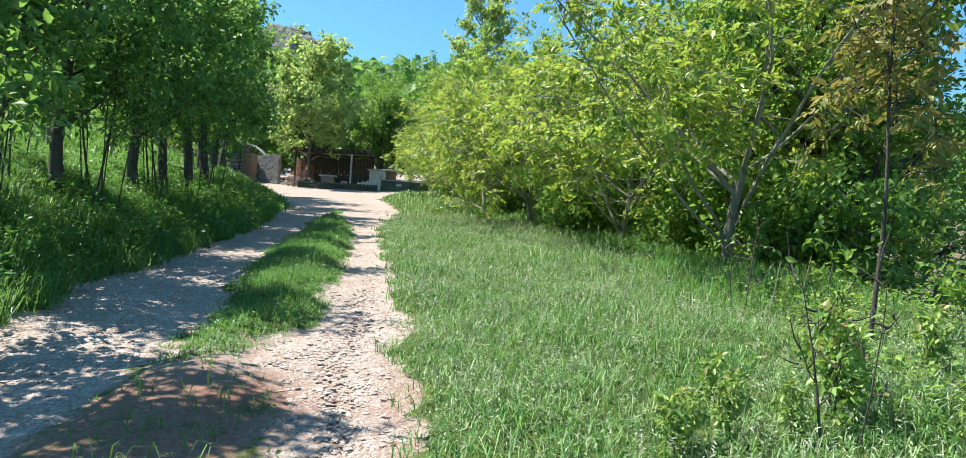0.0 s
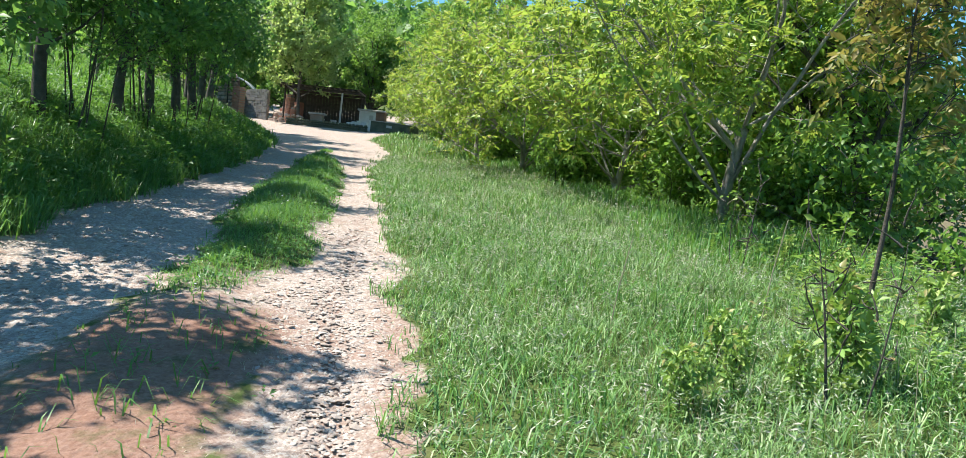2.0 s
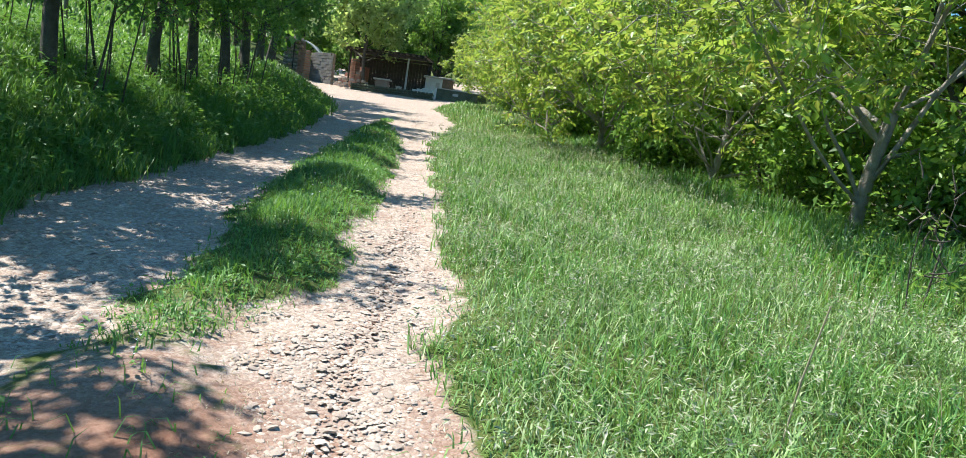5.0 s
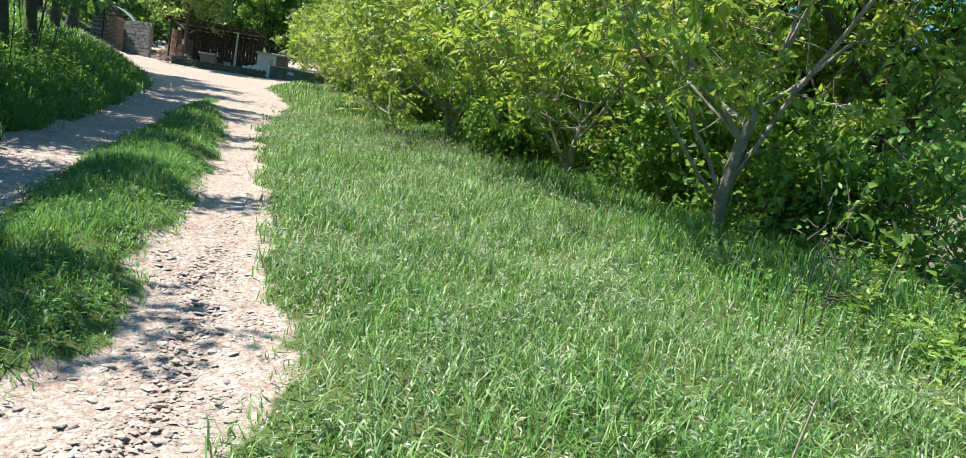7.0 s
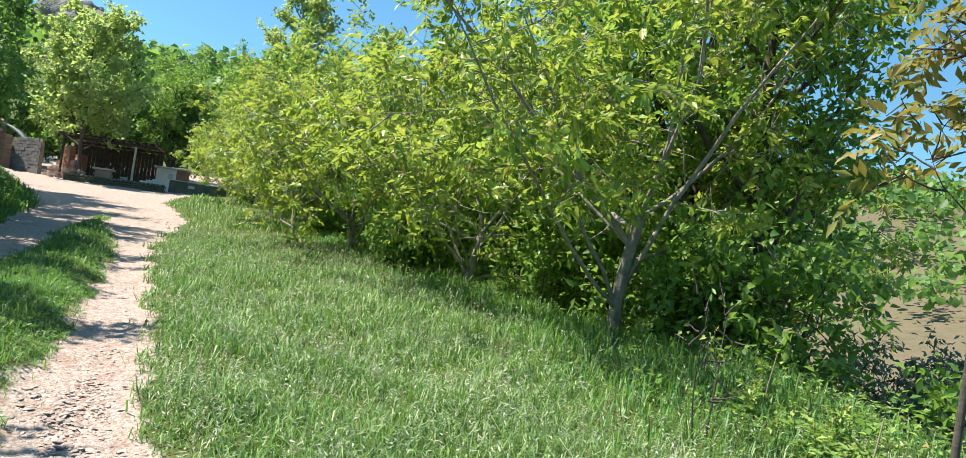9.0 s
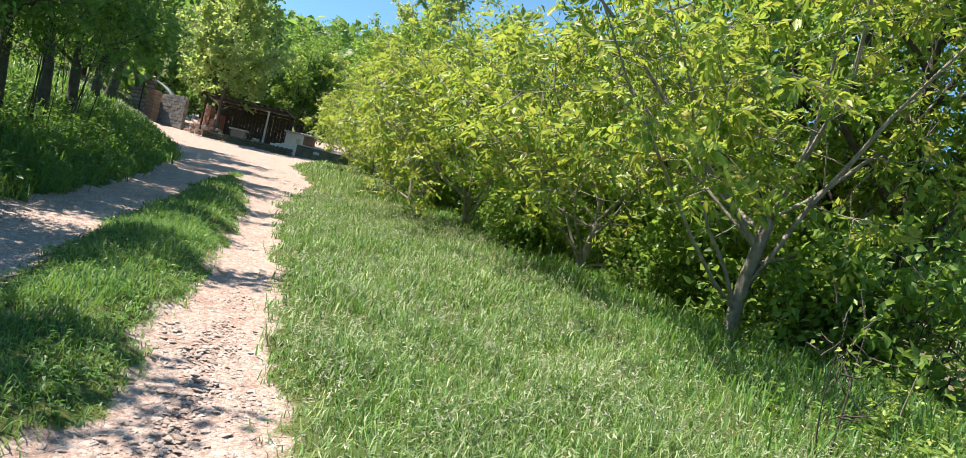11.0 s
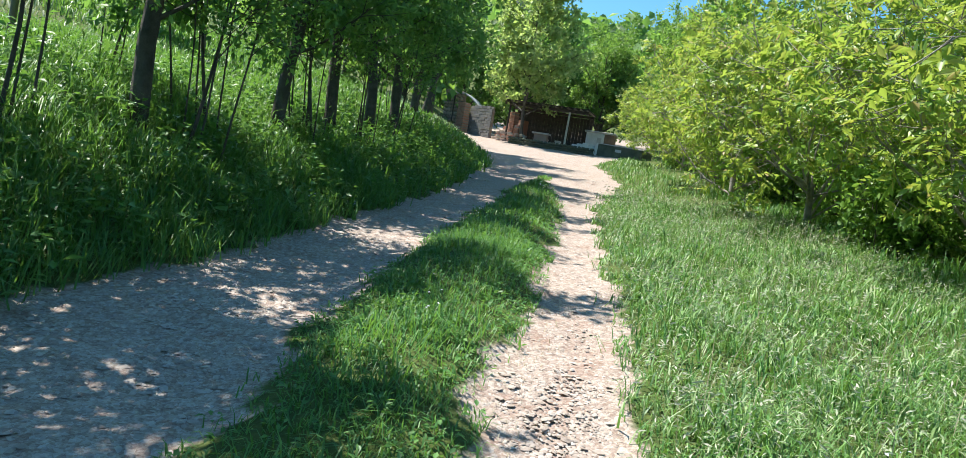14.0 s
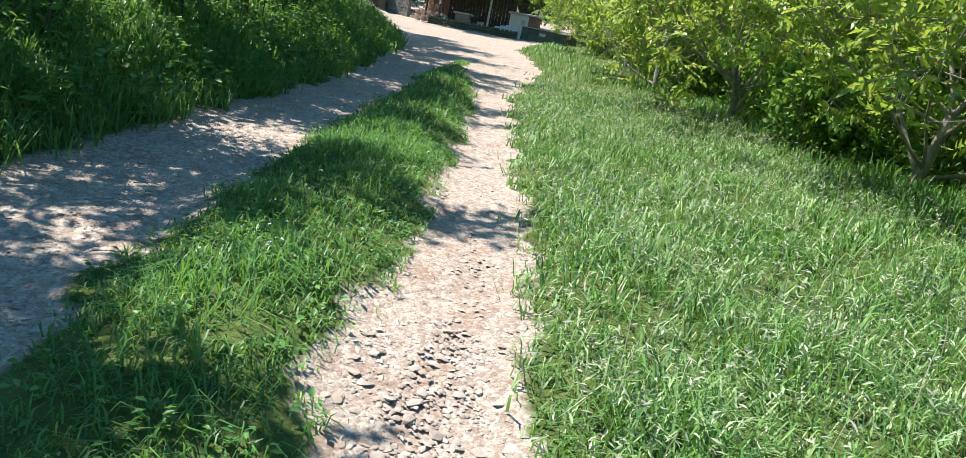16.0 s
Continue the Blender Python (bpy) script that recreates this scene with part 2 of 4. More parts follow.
def track_mask(x, y):
    """1 on the two bare wheel tracks, 0 on grass; soft at the edges."""
    e = 0.09 * wob(x, y, 2.6, 0.4) + 0.08 * wob(x, y, 7.3, 2.0) + 0.03 * wob(x, y, 19.0, 1.0)
    right = np.minimum(rr(y) - x, x - rl(y)) + e
    left = np.minimum(lr(y) - x, x - ll(y)) + e
    joined = np.where(y > 27, np.minimum(rr(y) - x, x - ll(y)) + e, -1)
    d = np.maximum(np.maximum(right, left), joined)
    return np.clip(0.5 + d / 0.30, 0, 1) * np.clip((y + 8) / 2, 0, 1) * np.clip((75 - y) / 5, 0, 1)


def height(x, y):
    x, y = np.asarray(x, float), np.asarray(y, float)
    z = road_level(y)
    d = np.maximum(ll(y) - x, 0)
    z = z + 0.42 * np.minimum(d, 2.6) * np.clip(d / 0.5, 0, 1) + 0.26 * np.clip(d - 2.6, 0, 60) * np.clip((90 - y) / 40, 0.35, 1)
    r = np.maximum(x - rr(y), 0)
    z = z + 0.035 * np.minimum(r, 5)
    b = np.maximum(x - brink(y), 0)
    z = z - 0.42 * np.minimum(b, 10) * np.clip(b / 1.5, 0, 1) - 0.05 * np.clip(b - 10, 0, 25) + 0.19 * np.clip(b - 38, 0, 160)
    mid = np.clip(np.minimum(rl(y) - x, x - lr(y)), 0, 0.4)
    z = z + (0.03 + 0.09 * np.clip((y - 5) / 4, 0, 1)) * mid / 0.4 * np.clip((28 - y) / 6, 0, 1)
    far = np.clip(y - 75, 0, 200)
    z = z + 0.19 * far * np.clip((160 - x) / 120, 0.15, 1)
    near = np.clip(1.2 - np.hypot(x, y - 10) / 120, 0, 1)
    z = z + near * (0.028 * wob(x, y, 1.1, 0.3) + 0.012 * wob(x, y, 4.7, 1.1)) + (1 - near) * 0.8 * wob(x, y, 0.05, 0.9)
    return z


def place(x, y, dz=0.0):
    return float(height(x, y)) + dz


# ---- mesh helpers ----
def fast_mesh(name, verts, tris, material, uv=None):
    verts, tris = np.ascontiguousarray(verts, np.float32), np.ascontiguousarray(tris, np.int32)
    me = bpy.data.meshes.new(name)
    k = tris.shape[1]
    me.vertices.add(len(verts))
    me.vertices.foreach_set("co", verts.ravel())
    me.loops.add(tris.size)
    me.loops.foreach_set("vertex_index", tris.ravel())
    me.polygons.add(len(tris))
    me.polygons.foreach_set("loop_start", np.arange(0, tris.size, k, dtype=np.int32))
    me.update(calc_edges=True)
    me.materials.append(material)
    return me


def smooth(me):
    me.polygons.foreach_set("use_smooth", np.ones(len(me.polygons), bool))
    return me


def part(name, data, material, parent, label=""):
    """One mesh object, from a bmesh or a mesh, under a thing or a part."""
    if isinstance(data, bmesh.types.BMesh):
        me = bpy.data.meshes.new(name)
        data.to_mesh(me)
        data.free()
        me.materials.append(material)
    else:
        me = data
    ob = new(name, me)
    ob.parent = parent
    if label:
        tagged(ob, label)
    return ob


def thing(name, m, label, category, group="", kind=""):
    ob = new(name)
    ob.empty_display_size = 0.2
    ob.matrix_world = m
    return tagged(ob, label, category, group, kind)


def box(bm, x0, x1, y0, y1, z0, z1, bevel=0.01, jitter=0.0, rng=None):
    r = bmesh.ops.create_cube(bm, size=1.0)
    for v in r["verts"]:
        v.co = Vector(((x0 + x1) / 2 + v.co.x * (x1 - x0), (y0 + y1) / 2 + v.co.y * (y1 - y0), (z0 + z1) / 2 + v.co.z * (z1 - z0)))
        if jitter:
            v.co += Vector([rng.uniform(-jitter, jitter) for _ in range(3)])
    if bevel:
        edges = {e for v in r["verts"] for e in v.link_edges}
        bmesh.ops.bevel(bm, geom=list(edges), offset=bevel, segments=1, affect="EDGES")
    return bm


def boxed(*a, **k):
    return box(bmesh.new(), *a, **k)


def unit(v):
    return v / np.maximum(np.linalg.norm(v, axis=-1, keepdims=True), 1e-9)


def tubes(lines, sides=6):
    """Tapered tubes along polylines: verts and quads."""
    V, F, n = [], [], 0
    ang = np.linspace(0, 2 * np.pi, sides, endpoint=False)
    for pts, rad in lines:
        pts, rad = np.asarray(pts, float), np.asarray(rad, float)
        t = unit(np.gradient(pts, axis=0))
        a = unit(np.cross(t, np.where(np.abs(t[:, 2:]) > 0.9, [[1.0, 0, 0]], [[0, 0, 1.0]])))
        b = np.cross(t, a)
        ring = pts[:, None] + rad[:, None, None] * (np.cos(ang)[None, :, None] * a[:, None] + np.sin(ang)[None, :, None] * b[:, None])
        k = len(pts)
        V.append(ring.reshape(-1, 3))
        i = np.arange(k - 1)[:, None] * sides + np.arange(sides)[None] + n
        j = np.arange(k - 1)[:, None] * sides + (np.arange(sides)[None] + 1) % sides + n
        F.append(np.stack([i, j, j + sides, i + sides], -1).reshape(-1, 4))
        n += k * sides
    return np.concatenate(V), np.concatenate(F)


def leaves(P, D, N, L, W, droop=0.15):
    """One folded, pointed leaf of two triangles for every place."""
    D, N = unit(D), unit(N)
    S = unit(np.cross(D, N))
    N = np.cross(S, D)
    L, W = L[:, None], W[:, None]
    mid = P + D * L * 0.45
    quad = np.stack([P, mid + S * W / 2 + N * W * 0.12, P + D * L - N * L * droop, mid - S * W / 2 + N * W * 0.12], 1)
    i = np.arange(len(P))[:, None] * 4
    return quad.reshape(-1, 3), np.concatenate([i + [0, 1, 2], i + [0, 2, 3]])


def bend(rng, start, way, length, steps, wander, rise):
    pts, d = [np.array(start, float)], np.array(way, float)
    for _ in range(steps):
        d = d + rng.normal(0, wander, 3) + [0, 0, rise]
        d = d / np.linalg.norm(d)
        pts.append(pts[-1] + d * length / steps)
    return np.array(pts)


def compound(rng, base, way, count, length, leaflets=7):
    """Pinnate leaves spreading from a twig's end: leaflet places, directions and normals."""
    a = rng.uniform(0, 6.283) + np.arange(count) * 2.4
    side = np.stack([np.cos(a), np.sin(a), rng.uniform(-0.7, 0.7, count)], -1)
    r = unit(side + way * 0.5 + rng.normal(0, 0.2, (count, 3)))
    ln = length * rng.uniform(0.6, 1.2, count)
    up = unit(np.array([0, 0, 0.55]) + way * 0.3 + rng.normal(0, 0.55, (count, 3)))
    s = unit(np.cross(r, up))
    u = np.linspace(0.3, 1.0, leaflets)
    P = base + r[:, None] * (ln[:, None] * u)[..., None] - up[:, None] * (0.25 * ln[:, None] * u ** 2)[..., None]
    flip_ = np.where(np.arange(leaflets) % 2 == 0, 1.0, -1.0)
    flip_[-1] = 0.0
    D = s[:, None] * flip_[None, :, None] + r[:, None] * 0.55 - up[:, None] * 0.25
    N = np.repeat(up[:, None], leaflets, 1) + rng.normal(0, 0.45, (count, leaflets, 3))
    return P.reshape(-1, 3), D.reshape(-1, 3), N.reshape(-1, 3)


def grow(rng, tall, stems, limbs, limb_len, subs, sub_len, twigs, twig_len, per_twig, leaf, r0, clear, spread, rise=0.06, lean=0.06, flat=0.5, fork=0.0, pinnate=0.0, slim=1.0):
    """A tree's wood (thick and thin tubes) and its leaf places."""
    thick, thin, P, D, NN = [], [], [], [], []
    for s in range(stems):
        out = rng.uniform(0, 6.283)
        tilt = lean * (1 if stems == 1 else 3)
        tr = bend(rng, (0.12 * s * math.cos(out), 0.12 * s * math.sin(out), -0.25), (tilt * math.cos(out), tilt * math.sin(out), 1), tall, 9, 0.045, 0.03)
        r = r0 * (1 if s == 0 else rng.uniform(0.5, 0.8))
        rad = r * np.linspace(1, 0.75 if fork else 0.22, len(tr)) ** 0.9
        rad[0] *= 1.35
        thick.append((tr, rad))
        for k in range(limbs):
            f = clear + (0.97 - clear) * (k + rng.uniform(0.1, 0.9)) / limbs
            at = f * (len(tr) - 1)
            i = min(int(at), len(tr) - 2)
            p = tr[i] + (tr[i + 1] - tr[i]) * (at - i)
            a = k * 2.4 + rng.uniform(-0.5, 0.5)
            elev = rng.uniform(0.15, 0.95) / spread
            if fork:
                f, at, i, p = 1.0, len(tr) - 1.0, len(tr) - 2, tr[-1 - int(rng.integers(0, 7))]
                elev = (0.32, 1.9, 0.7, 1.2, 0.25, 0.9, 3.2, 0.5, 1.5, 0.7)[k % 10]
            ln = limb_len * rng.uniform(0.75, 1.1) * (1.0 if fork else 1.0 - 0.45 * max(0, f - 0.55) / 0.45)
            lb = bend(rng, p, (math.cos(a), math.sin(a), elev), ln, 7, 0.10, rise)
            lr_ = np.interp(at, range(len(rad)), rad) * (rng.uniform(0.35, 0.6) if fork else slim * rng.uniform(0.45, 0.7)) * np.linspace(1, 0.25, len(lb))
            thick.append((lb, lr_))
            for q in range(subs):
                g = 0.25 + 0.75 * (q + rng.uniform(0, 1)) / subs
                j = min(int(g * 7), 6)
                base = lb[j] + (lb[j + 1] - lb[j]) * (g * 7 - j)
                fw = lb[j + 1] - lb[j]
                fw = fw / np.linalg.norm(fw)
                sd = rng.normal(0, 1, 3)
                w = fw * 0.6 + sd / np.linalg.norm(sd) * 0.8 + [0, 0, 0.12]
                sb = bend(rng, base, w / np.linalg.norm(w), sub_len * rng.uniform(0.6, 1.15), 5, 0.14, 0.02)
                thin.append((sb, max(0.32 * lr_[j], 0.008) * np.linspace(1, 0.3, 6)))
                for _ in range(twigs):
                    j = rng.integers(3, 5) if pinnate else rng.integers(1, 5)
                    u = rng.uniform()
                    base = sb[j] * (1 - u) + sb[j + 1] * u if j < 5 else sb[5]
                    sd = rng.normal(0, 1, 3)
                    w = (sb[j] - sb[j - 1]) / np.linalg.norm(sb[j] - sb[j - 1]) * 0.7 + sd / np.linalg.norm(sd)
                    w = w / np.linalg.norm(w)
                    tl = twig_len * rng.uniform(0.5, 1.2)
                    if pinnate:
                        thin.append((np.array([base, base + w * tl]), np.array([0.007, 0.004])))
                        for end in (0.55, 1.0):
                            a_, b_, c_ = compound(rng, base + w * tl * end, w, per_twig, pinnate)
                            P.append(a_), D.append(b_), NN.append(c_)
                        continue
                    c = rng.uniform(0.15, 1.0, per_twig)[:, None]
                    P.append(base + w * tl * c + rng.normal(0, 0.22 * tl, (per_twig, 3)))
                    D.append(w[None] * 0.6 + rng.normal(0, 0.7, (per_twig, 3)) + [0, 0, -0.25])
    P, D = np.concatenate(P), np.concatenate(D)
    n = len(P)
    N = np.concatenate(NN) if pinnate else rng.normal(0, 0.6, (n, 3)) + [0, 0, flat + 0.3]
    L = leaf[0] * rng.uniform(0.6, 1.25, n)
    return thick, thin, leaves(P, D, N, L, L * leaf[1])


def tree(name, rng, bark, leaf_material, m, label, category, group="", crown_label="", **k):
    thick, thin, (lv, lf) = grow(rng, **k)
    t = thing(name, m, label, category, group)
    per = 1 + k["limbs"]
    for s, line in enumerate(thick):
        v, f = tubes([line], 8 if s % per == 0 else 6)
        part("trunk" if s % per == 0 else "limb", smooth(fast_mesh("wood", v, f, bark)), bark, t)
    v, f = tubes(thin, 4)
    tagged(part("branchwork", smooth(fast_mesh("branchwork", v, f, bark)), bark, t), kind="stuff")
    tagged(part("crown", fast_mesh("crown", lv, lf, leaf_material), leaf_material, t, crown_label), kind="stuff")
    return t


def spot(x, y, turn=0.0, size=1.0, dz=0.0, tilt=(0, 0)):
    return pose(x, y, place(x, y, dz), tilt[0], tilt[1], turn) @ Matrix.Diagonal((size, size, size, 1))


# ---- ground: one sheet to the horizon, the worn road is its bare part ----
def steps(lo, hi, fine, near, growth):
    out = list(np.arange(near[0], near[1], fine))
    s, v = fine, near[1]
    while v < hi:
        out.append(v)
        s *= growth
        v += s
    out.append(hi)
    s, v = fine, near[0]
    while v > lo:
        s *= growth
        v -= s
        out.insert(0, max(v, lo))
    return np.array(sorted(set(out)))


gx = steps(-900, 900, 0.11, (-7.5, 2.0), 1.09)
gy = steps(-400, 1500, 0.13, (2.5, 24.0), 1.07)
X, Y = np.meshgrid(gx, gy)
Z = height(X, Y)
M = track_mask(X, Y)
# fine unevenness of stones and ruts on the bare tracks
Z = Z + M * (0.003 * wob(X, Y, 5.3, 0.2) + 0.003 * wob(X, Y, 31.0, 0.9)) - 0.035 * M
RUT = np.clip(1 - np.abs(X - (rl(Y) + rr(Y)) / 2 + 0.05 * np.sin(Y * 1.7)) / 0.10, 0, 1) * np.clip((12 - Y) / 3, 0, 1)
EARTH = np.clip(1.25 - np.hypot((X + 1.6) / 0.65, (Y - 4.7) / 0.9), 0, 1) + 0.5 * RUT + np.clip(0.75 - np.abs(X - rr(Y) + 0.12) / 0.3, 0, 1) * np.clip((7 - Y) / 2, 0, 0.8)
Z = Z - 0.02 * RUT
STRIP = np.clip(np.minimum(rl(Y) - X, X - lr(Y)) / 0.2 + 0.5, 0, 1)
M = np.maximum(M, STRIP * np.clip(0.62 - 0.16 * np.clip(Y - 5.2, 0, 20), 0.12, 1) * np.clip((26 - Y) / 4, 0, 1) * np.clip(Y + 6, 0, 1))
EARTH = np.maximum(EARTH, STRIP * np.clip((5.9 - Y) / 1.2, 0, 0.85))
FAR = np.clip((X - brink(Y) - 1.0) / 3, 0, 1) + np.clip((Y - 90) / 30, 0, 1) * 0.3
idx = np.arange(X.size).reshape(X.shape)
quads = np.stack([idx[:-1, :-1], idx[:-1, 1:], idx[1:, 1:], idx[1:, :-1]], -1).reshape(-1, 4)
me = smooth(fast_mesh("ground", np.stack([X, Y, Z], -1).reshape(-1, 3), quads, GROUND))
col = me.color_attributes.new("track", "FLOAT_COLOR", "POINT")
col.data.foreach_set("color", np.stack([M, np.clip(EARTH, 0, 1), np.clip(FAR, 0, 1), np.ones_like(M)], -1).astype(np.float32).ravel())
ground = tagged(new("ground", me), "sloping ground with a worn pale gravel track", "ground", kind="structure")

# ---- grass ----
def blades(rng, x, y, tall, width, lean, dz=0.0):
    """Bent tapering blades of three triangles."""
    n = len(x)
    z = height(x, y) + dz
    base = np.stack([x, y, z - 0.02], -1)
    a = rng.uniform(0, 6.283, n)
    way = np.stack([np.cos(a), np.sin(a), np.zeros(n)], -1)
    b = a + rng.uniform(1.2, 1.9, n)
    side = np.stack([np.cos(b), np.sin(b), np.zeros(n)], -1) * width[:, None] / 2
    t, l = tall[:, None], (lean * rng.uniform(0.3, 1.5, n))[:, None]
    up = np.array([0, 0, 1.0])
    mid = base + up * t * 0.55 + way * t * l * 0.35
    tip = base + up * t * np.maximum(1 - 0.55 * l, 0.15) + way * t * l
    v = np.stack([base - side, base + side, mid - side * 0.75, mid + side * 0.75, tip], 1).reshape(-1, 3)
    i = np.arange(n)[:, None] * 5
    return v, np.concatenate([i + [0, 1, 3], i + [0, 3, 2], i + [2, 3, 4]])


def scatter(rng, n, x0, x1, y0, y1, keep):
    x, y = rng.uniform(x0, x1, n), rng.uniform(y0, y1, n)
    ok = keep(x, y) > rng.uniform(0, 1, n)
    return x[ok], y[ok]


def clump(x, y, k=3.1, s=0.7):
    return 0.62 + 0.38 * wob(x, y, k, s) / 1.2


def lawn(name, label, material, seed, n, area, keep, tall, width, lean):
    rng = np.random.default_rng(seed)
    x, y = scatter(rng, n, *area, keep)
    t = tall * rng.uniform(0.4, 1.25, len(x)) * (0.55 + 0.7 * clump(x, y, 1.3, 0.2) * clump(x, y, 3.7, 1.2))
    edge = np.minimum(np.minimum(np.abs(x - rr(y)), np.abs(x - rl(y))), np.abs(x - lr(y)))
    t = t * (0.4 + 0.6 * np.clip(edge / 0.38, 0, 1))
    w = width * rng.uniform(0.7, 1.3, len(x)) * (1 + np.clip(y - 8, 0, 30) * 0.05)
    v, f = blades(rng, x, y, t, w, lean)
    return tagged(new(name, fast_mesh(name, v, f, material)), label, "grass", kind="stuff")


off_track = lambda x, y: 1 - np.clip(track_mask(x, y) * 1.3 - 0.22, 0, 1)
right_side = lambda x, y: off_track(x, y) * (x > (rr(y) + rl(y)) / 2) * np.clip((brink(y) + 1.5 - x), 0, 1) * clump(x, y) * np.clip(1.0 - (x - brink(y) + 3.0) / 1.2 * np.clip((y - 7.5) / 2, 0, 1), 0.25, 1)
left_side = lambda x, y: off_track(x, y) * (x < (ll(y) + lr(y)) / 2)
middle = lambda x, y: off_track(x, y) * (x < rl(y) + 0.1) * (x > lr(y) - 0.1) * np.clip(0.15 + 0.9 * clump(x, y, 2.2, 1.9) + 0.25 * wob(x, y, 6.1, 0.6), 0.1, 1) * np.clip(0.08 + (y - 6.3) / 1.0 + np.clip((-1.8 - x) / 0.25, 0, 0.85) + 0.15 * wob(x, y, 3.3, 2.2), 0.06, 1)

lawn("meadow_grass", "tall fine green meadow grass beside the track", GRASS, 11, 165000, (-1.9, 6.5, 2.2, 13.5), lambda x, y: right_side(x, y) * np.clip((13.5 - y) / 5, 0, 1), 0.29, 0.009, 0.95)
lawn("meadow_grass", "tall green meadow grass running up to the trees", GRASS, 12, 115000, (-4, 6.5, 8.5, 24), lambda x, y: right_side(x, y) * np.clip((y - 8.5) / 5, 0, 1), 0.32, 0.0135, 0.85)
lawn("meadow_grass", "green grass at the far end of the meadow", GRASS, 13, 20000, (-9, 4, 24, 50), right_side, 0.36, 0.013, 0.7)
lawn("dry_grass", "pale seed stalks standing over the meadow", DRY, 14, 2600, (-1.2, 6.0, 2.5, 22), right_side, 0.62, 0.004, 0.35)
lawn("verge_grass", "lush dark green grass on the bank", LUSH, 15, 68000, (-10.5, -3.6, 3, 16), left_side, 0.52, 0.011, 0.85)
lawn("verge_grass", "lush green grass higher along the bank", LUSH, 16, 36000, (-17, -5, 16, 34), left_side, 0.46, 0.02, 0.7)
lawn("hillside_grass", "pale green grass on the slope behind the trees", HILL, 17, 40000, (-34, -8.5, 4, 60), left_side, 0.42, 0.022, 0.7)
lawn("strip_grass", "short green grass between the wheel tracks", LUSH, 18, 95000, (-5.8, -1.2, 2.5, 14), middle, 0.21, 0.0085, 0.95)
lawn("meadow_grass", "green meadow grass behind the start of the walk", GRASS, 61, 24000, (0.0, 6.5, -10, 2.6), right_side, 0.29, 0.013, 0.9)
lawn("verge_grass", "lush green grass on the bank at the start", LUSH, 62, 15000, (-10.5, -3.4, -10, 3.2), left_side, 0.5, 0.017, 0.85)
lawn("strip_grass", "sparse short grass between the tracks at the start", LUSH, 63, 7000, (-2.6, -0.8, -10, 2.6), lambda x, y: middle(x, y), 0.16, 0.011, 0.95)
lawn("strip_grass", "short grass strip between the wheel tracks", LUSH, 19, 22000, (-6.2, -2.2, 14, 27), middle, 0.26, 0.011, 0.9)


def seed_heads(name, label, seed, n, area, keep, tall):
    """Nodding seed heads over the meadow: small pale spikelets."""
    rng = np.random.default_rng(seed)
    x, y = scatter(rng, n, *area, keep)
    k = 3
    a = np.repeat(rng.uniform(0, 6.283, len(x))[:, None], k, 1) + rng.uniform(-0.5, 0.5, (len(x), k))
    up = tall * rng.uniform(0.6, 1.15, (len(x), 1)) * (0.6 + 0.5 * clump(x, y, 1.3, 0.2))[:, None] - np.arange(k)[None] * 0.022
    out = np.arange(k)[None] * 0.012
    P = np.stack([x[:, None] + out * np.cos(a), y[:, None] + out * np.sin(a), height(x, y)[:, None] + up], -1).reshape(-1, 3)
    D = np.stack([np.cos(a), np.sin(a), rng.uniform(-0.7, 0.8, a.shape)], -1).reshape(-1, 3)
    L = 0.036 * rng.uniform(0.6, 1.4, len(P)) * (1 + np.clip(P[:, 1] - 7, 0, 20) * 0.05)
    v, f = leaves(P, D, rng.normal(0, 0.6, (len(P), 3)) + [0, 0, 1], L, L * 0.24)
    return tagged(new(name, fast_mesh(name, v, f, SEED)), label, "grass", kind="stuff")


seed_heads("seed_heads", "pale nodding seed heads over the meadow grass", 51, 20000, (-1.6, 6.0, 2.6, 13.5), lambda x, y: right_side(x, y) * np.clip((13.5 - y) / 5, 0, 1), 0.27)
seed_heads("seed_heads", "pale seed heads in the farther meadow", 52, 12000, (-4, 6.0, 8.5, 24), lambda x, y: right_side(x, y) * np.clip((y - 8.5) / 5, 0, 1), 0.30)

# a lusher kind of grass; its darker green also stands in for tree shade
foot = lambda x, y: off_track(x, y) * np.clip((x - brink(y) + 3.0) / 1.2, 0, 1) * np.clip(brink(y) + 1.2 - x, 0, 1) * np.clip((y - 7.5) / 2, 0, 1)
lawn("meadow_grass", "taller, lusher grass at the foot of the trees, its dark green partly their shade", LUSH, 28, 55000, (-2.5, 6.5, 7.5, 30), foot, 0.48, 0.0125, 0.75)
edge_right = lambda x, y: np.clip(1 - np.abs(x - rr(y) - 0.05) / 0.3, 0, 1) * clump(x, y, 1.6, 0.9)
edge_strip = lambda x, y: np.clip(1 - np.abs(x - rl(y)) / 0.35, 0, 1) * clump(x, y, 2.1, 0.3)
lawn("dry_litter", "short dry straw along the edge of the track", DRY, 25, 16000, (-2.6, 0.6, 3, 12), edge_right, 0.07, 0.005, 1.3)
lawn("dry_litter", "dry straw beside the middle strip", DRY, 26, 16000, (-3.2, -0.8, 3, 12), edge_strip, 0.06, 0.005, 1.3)


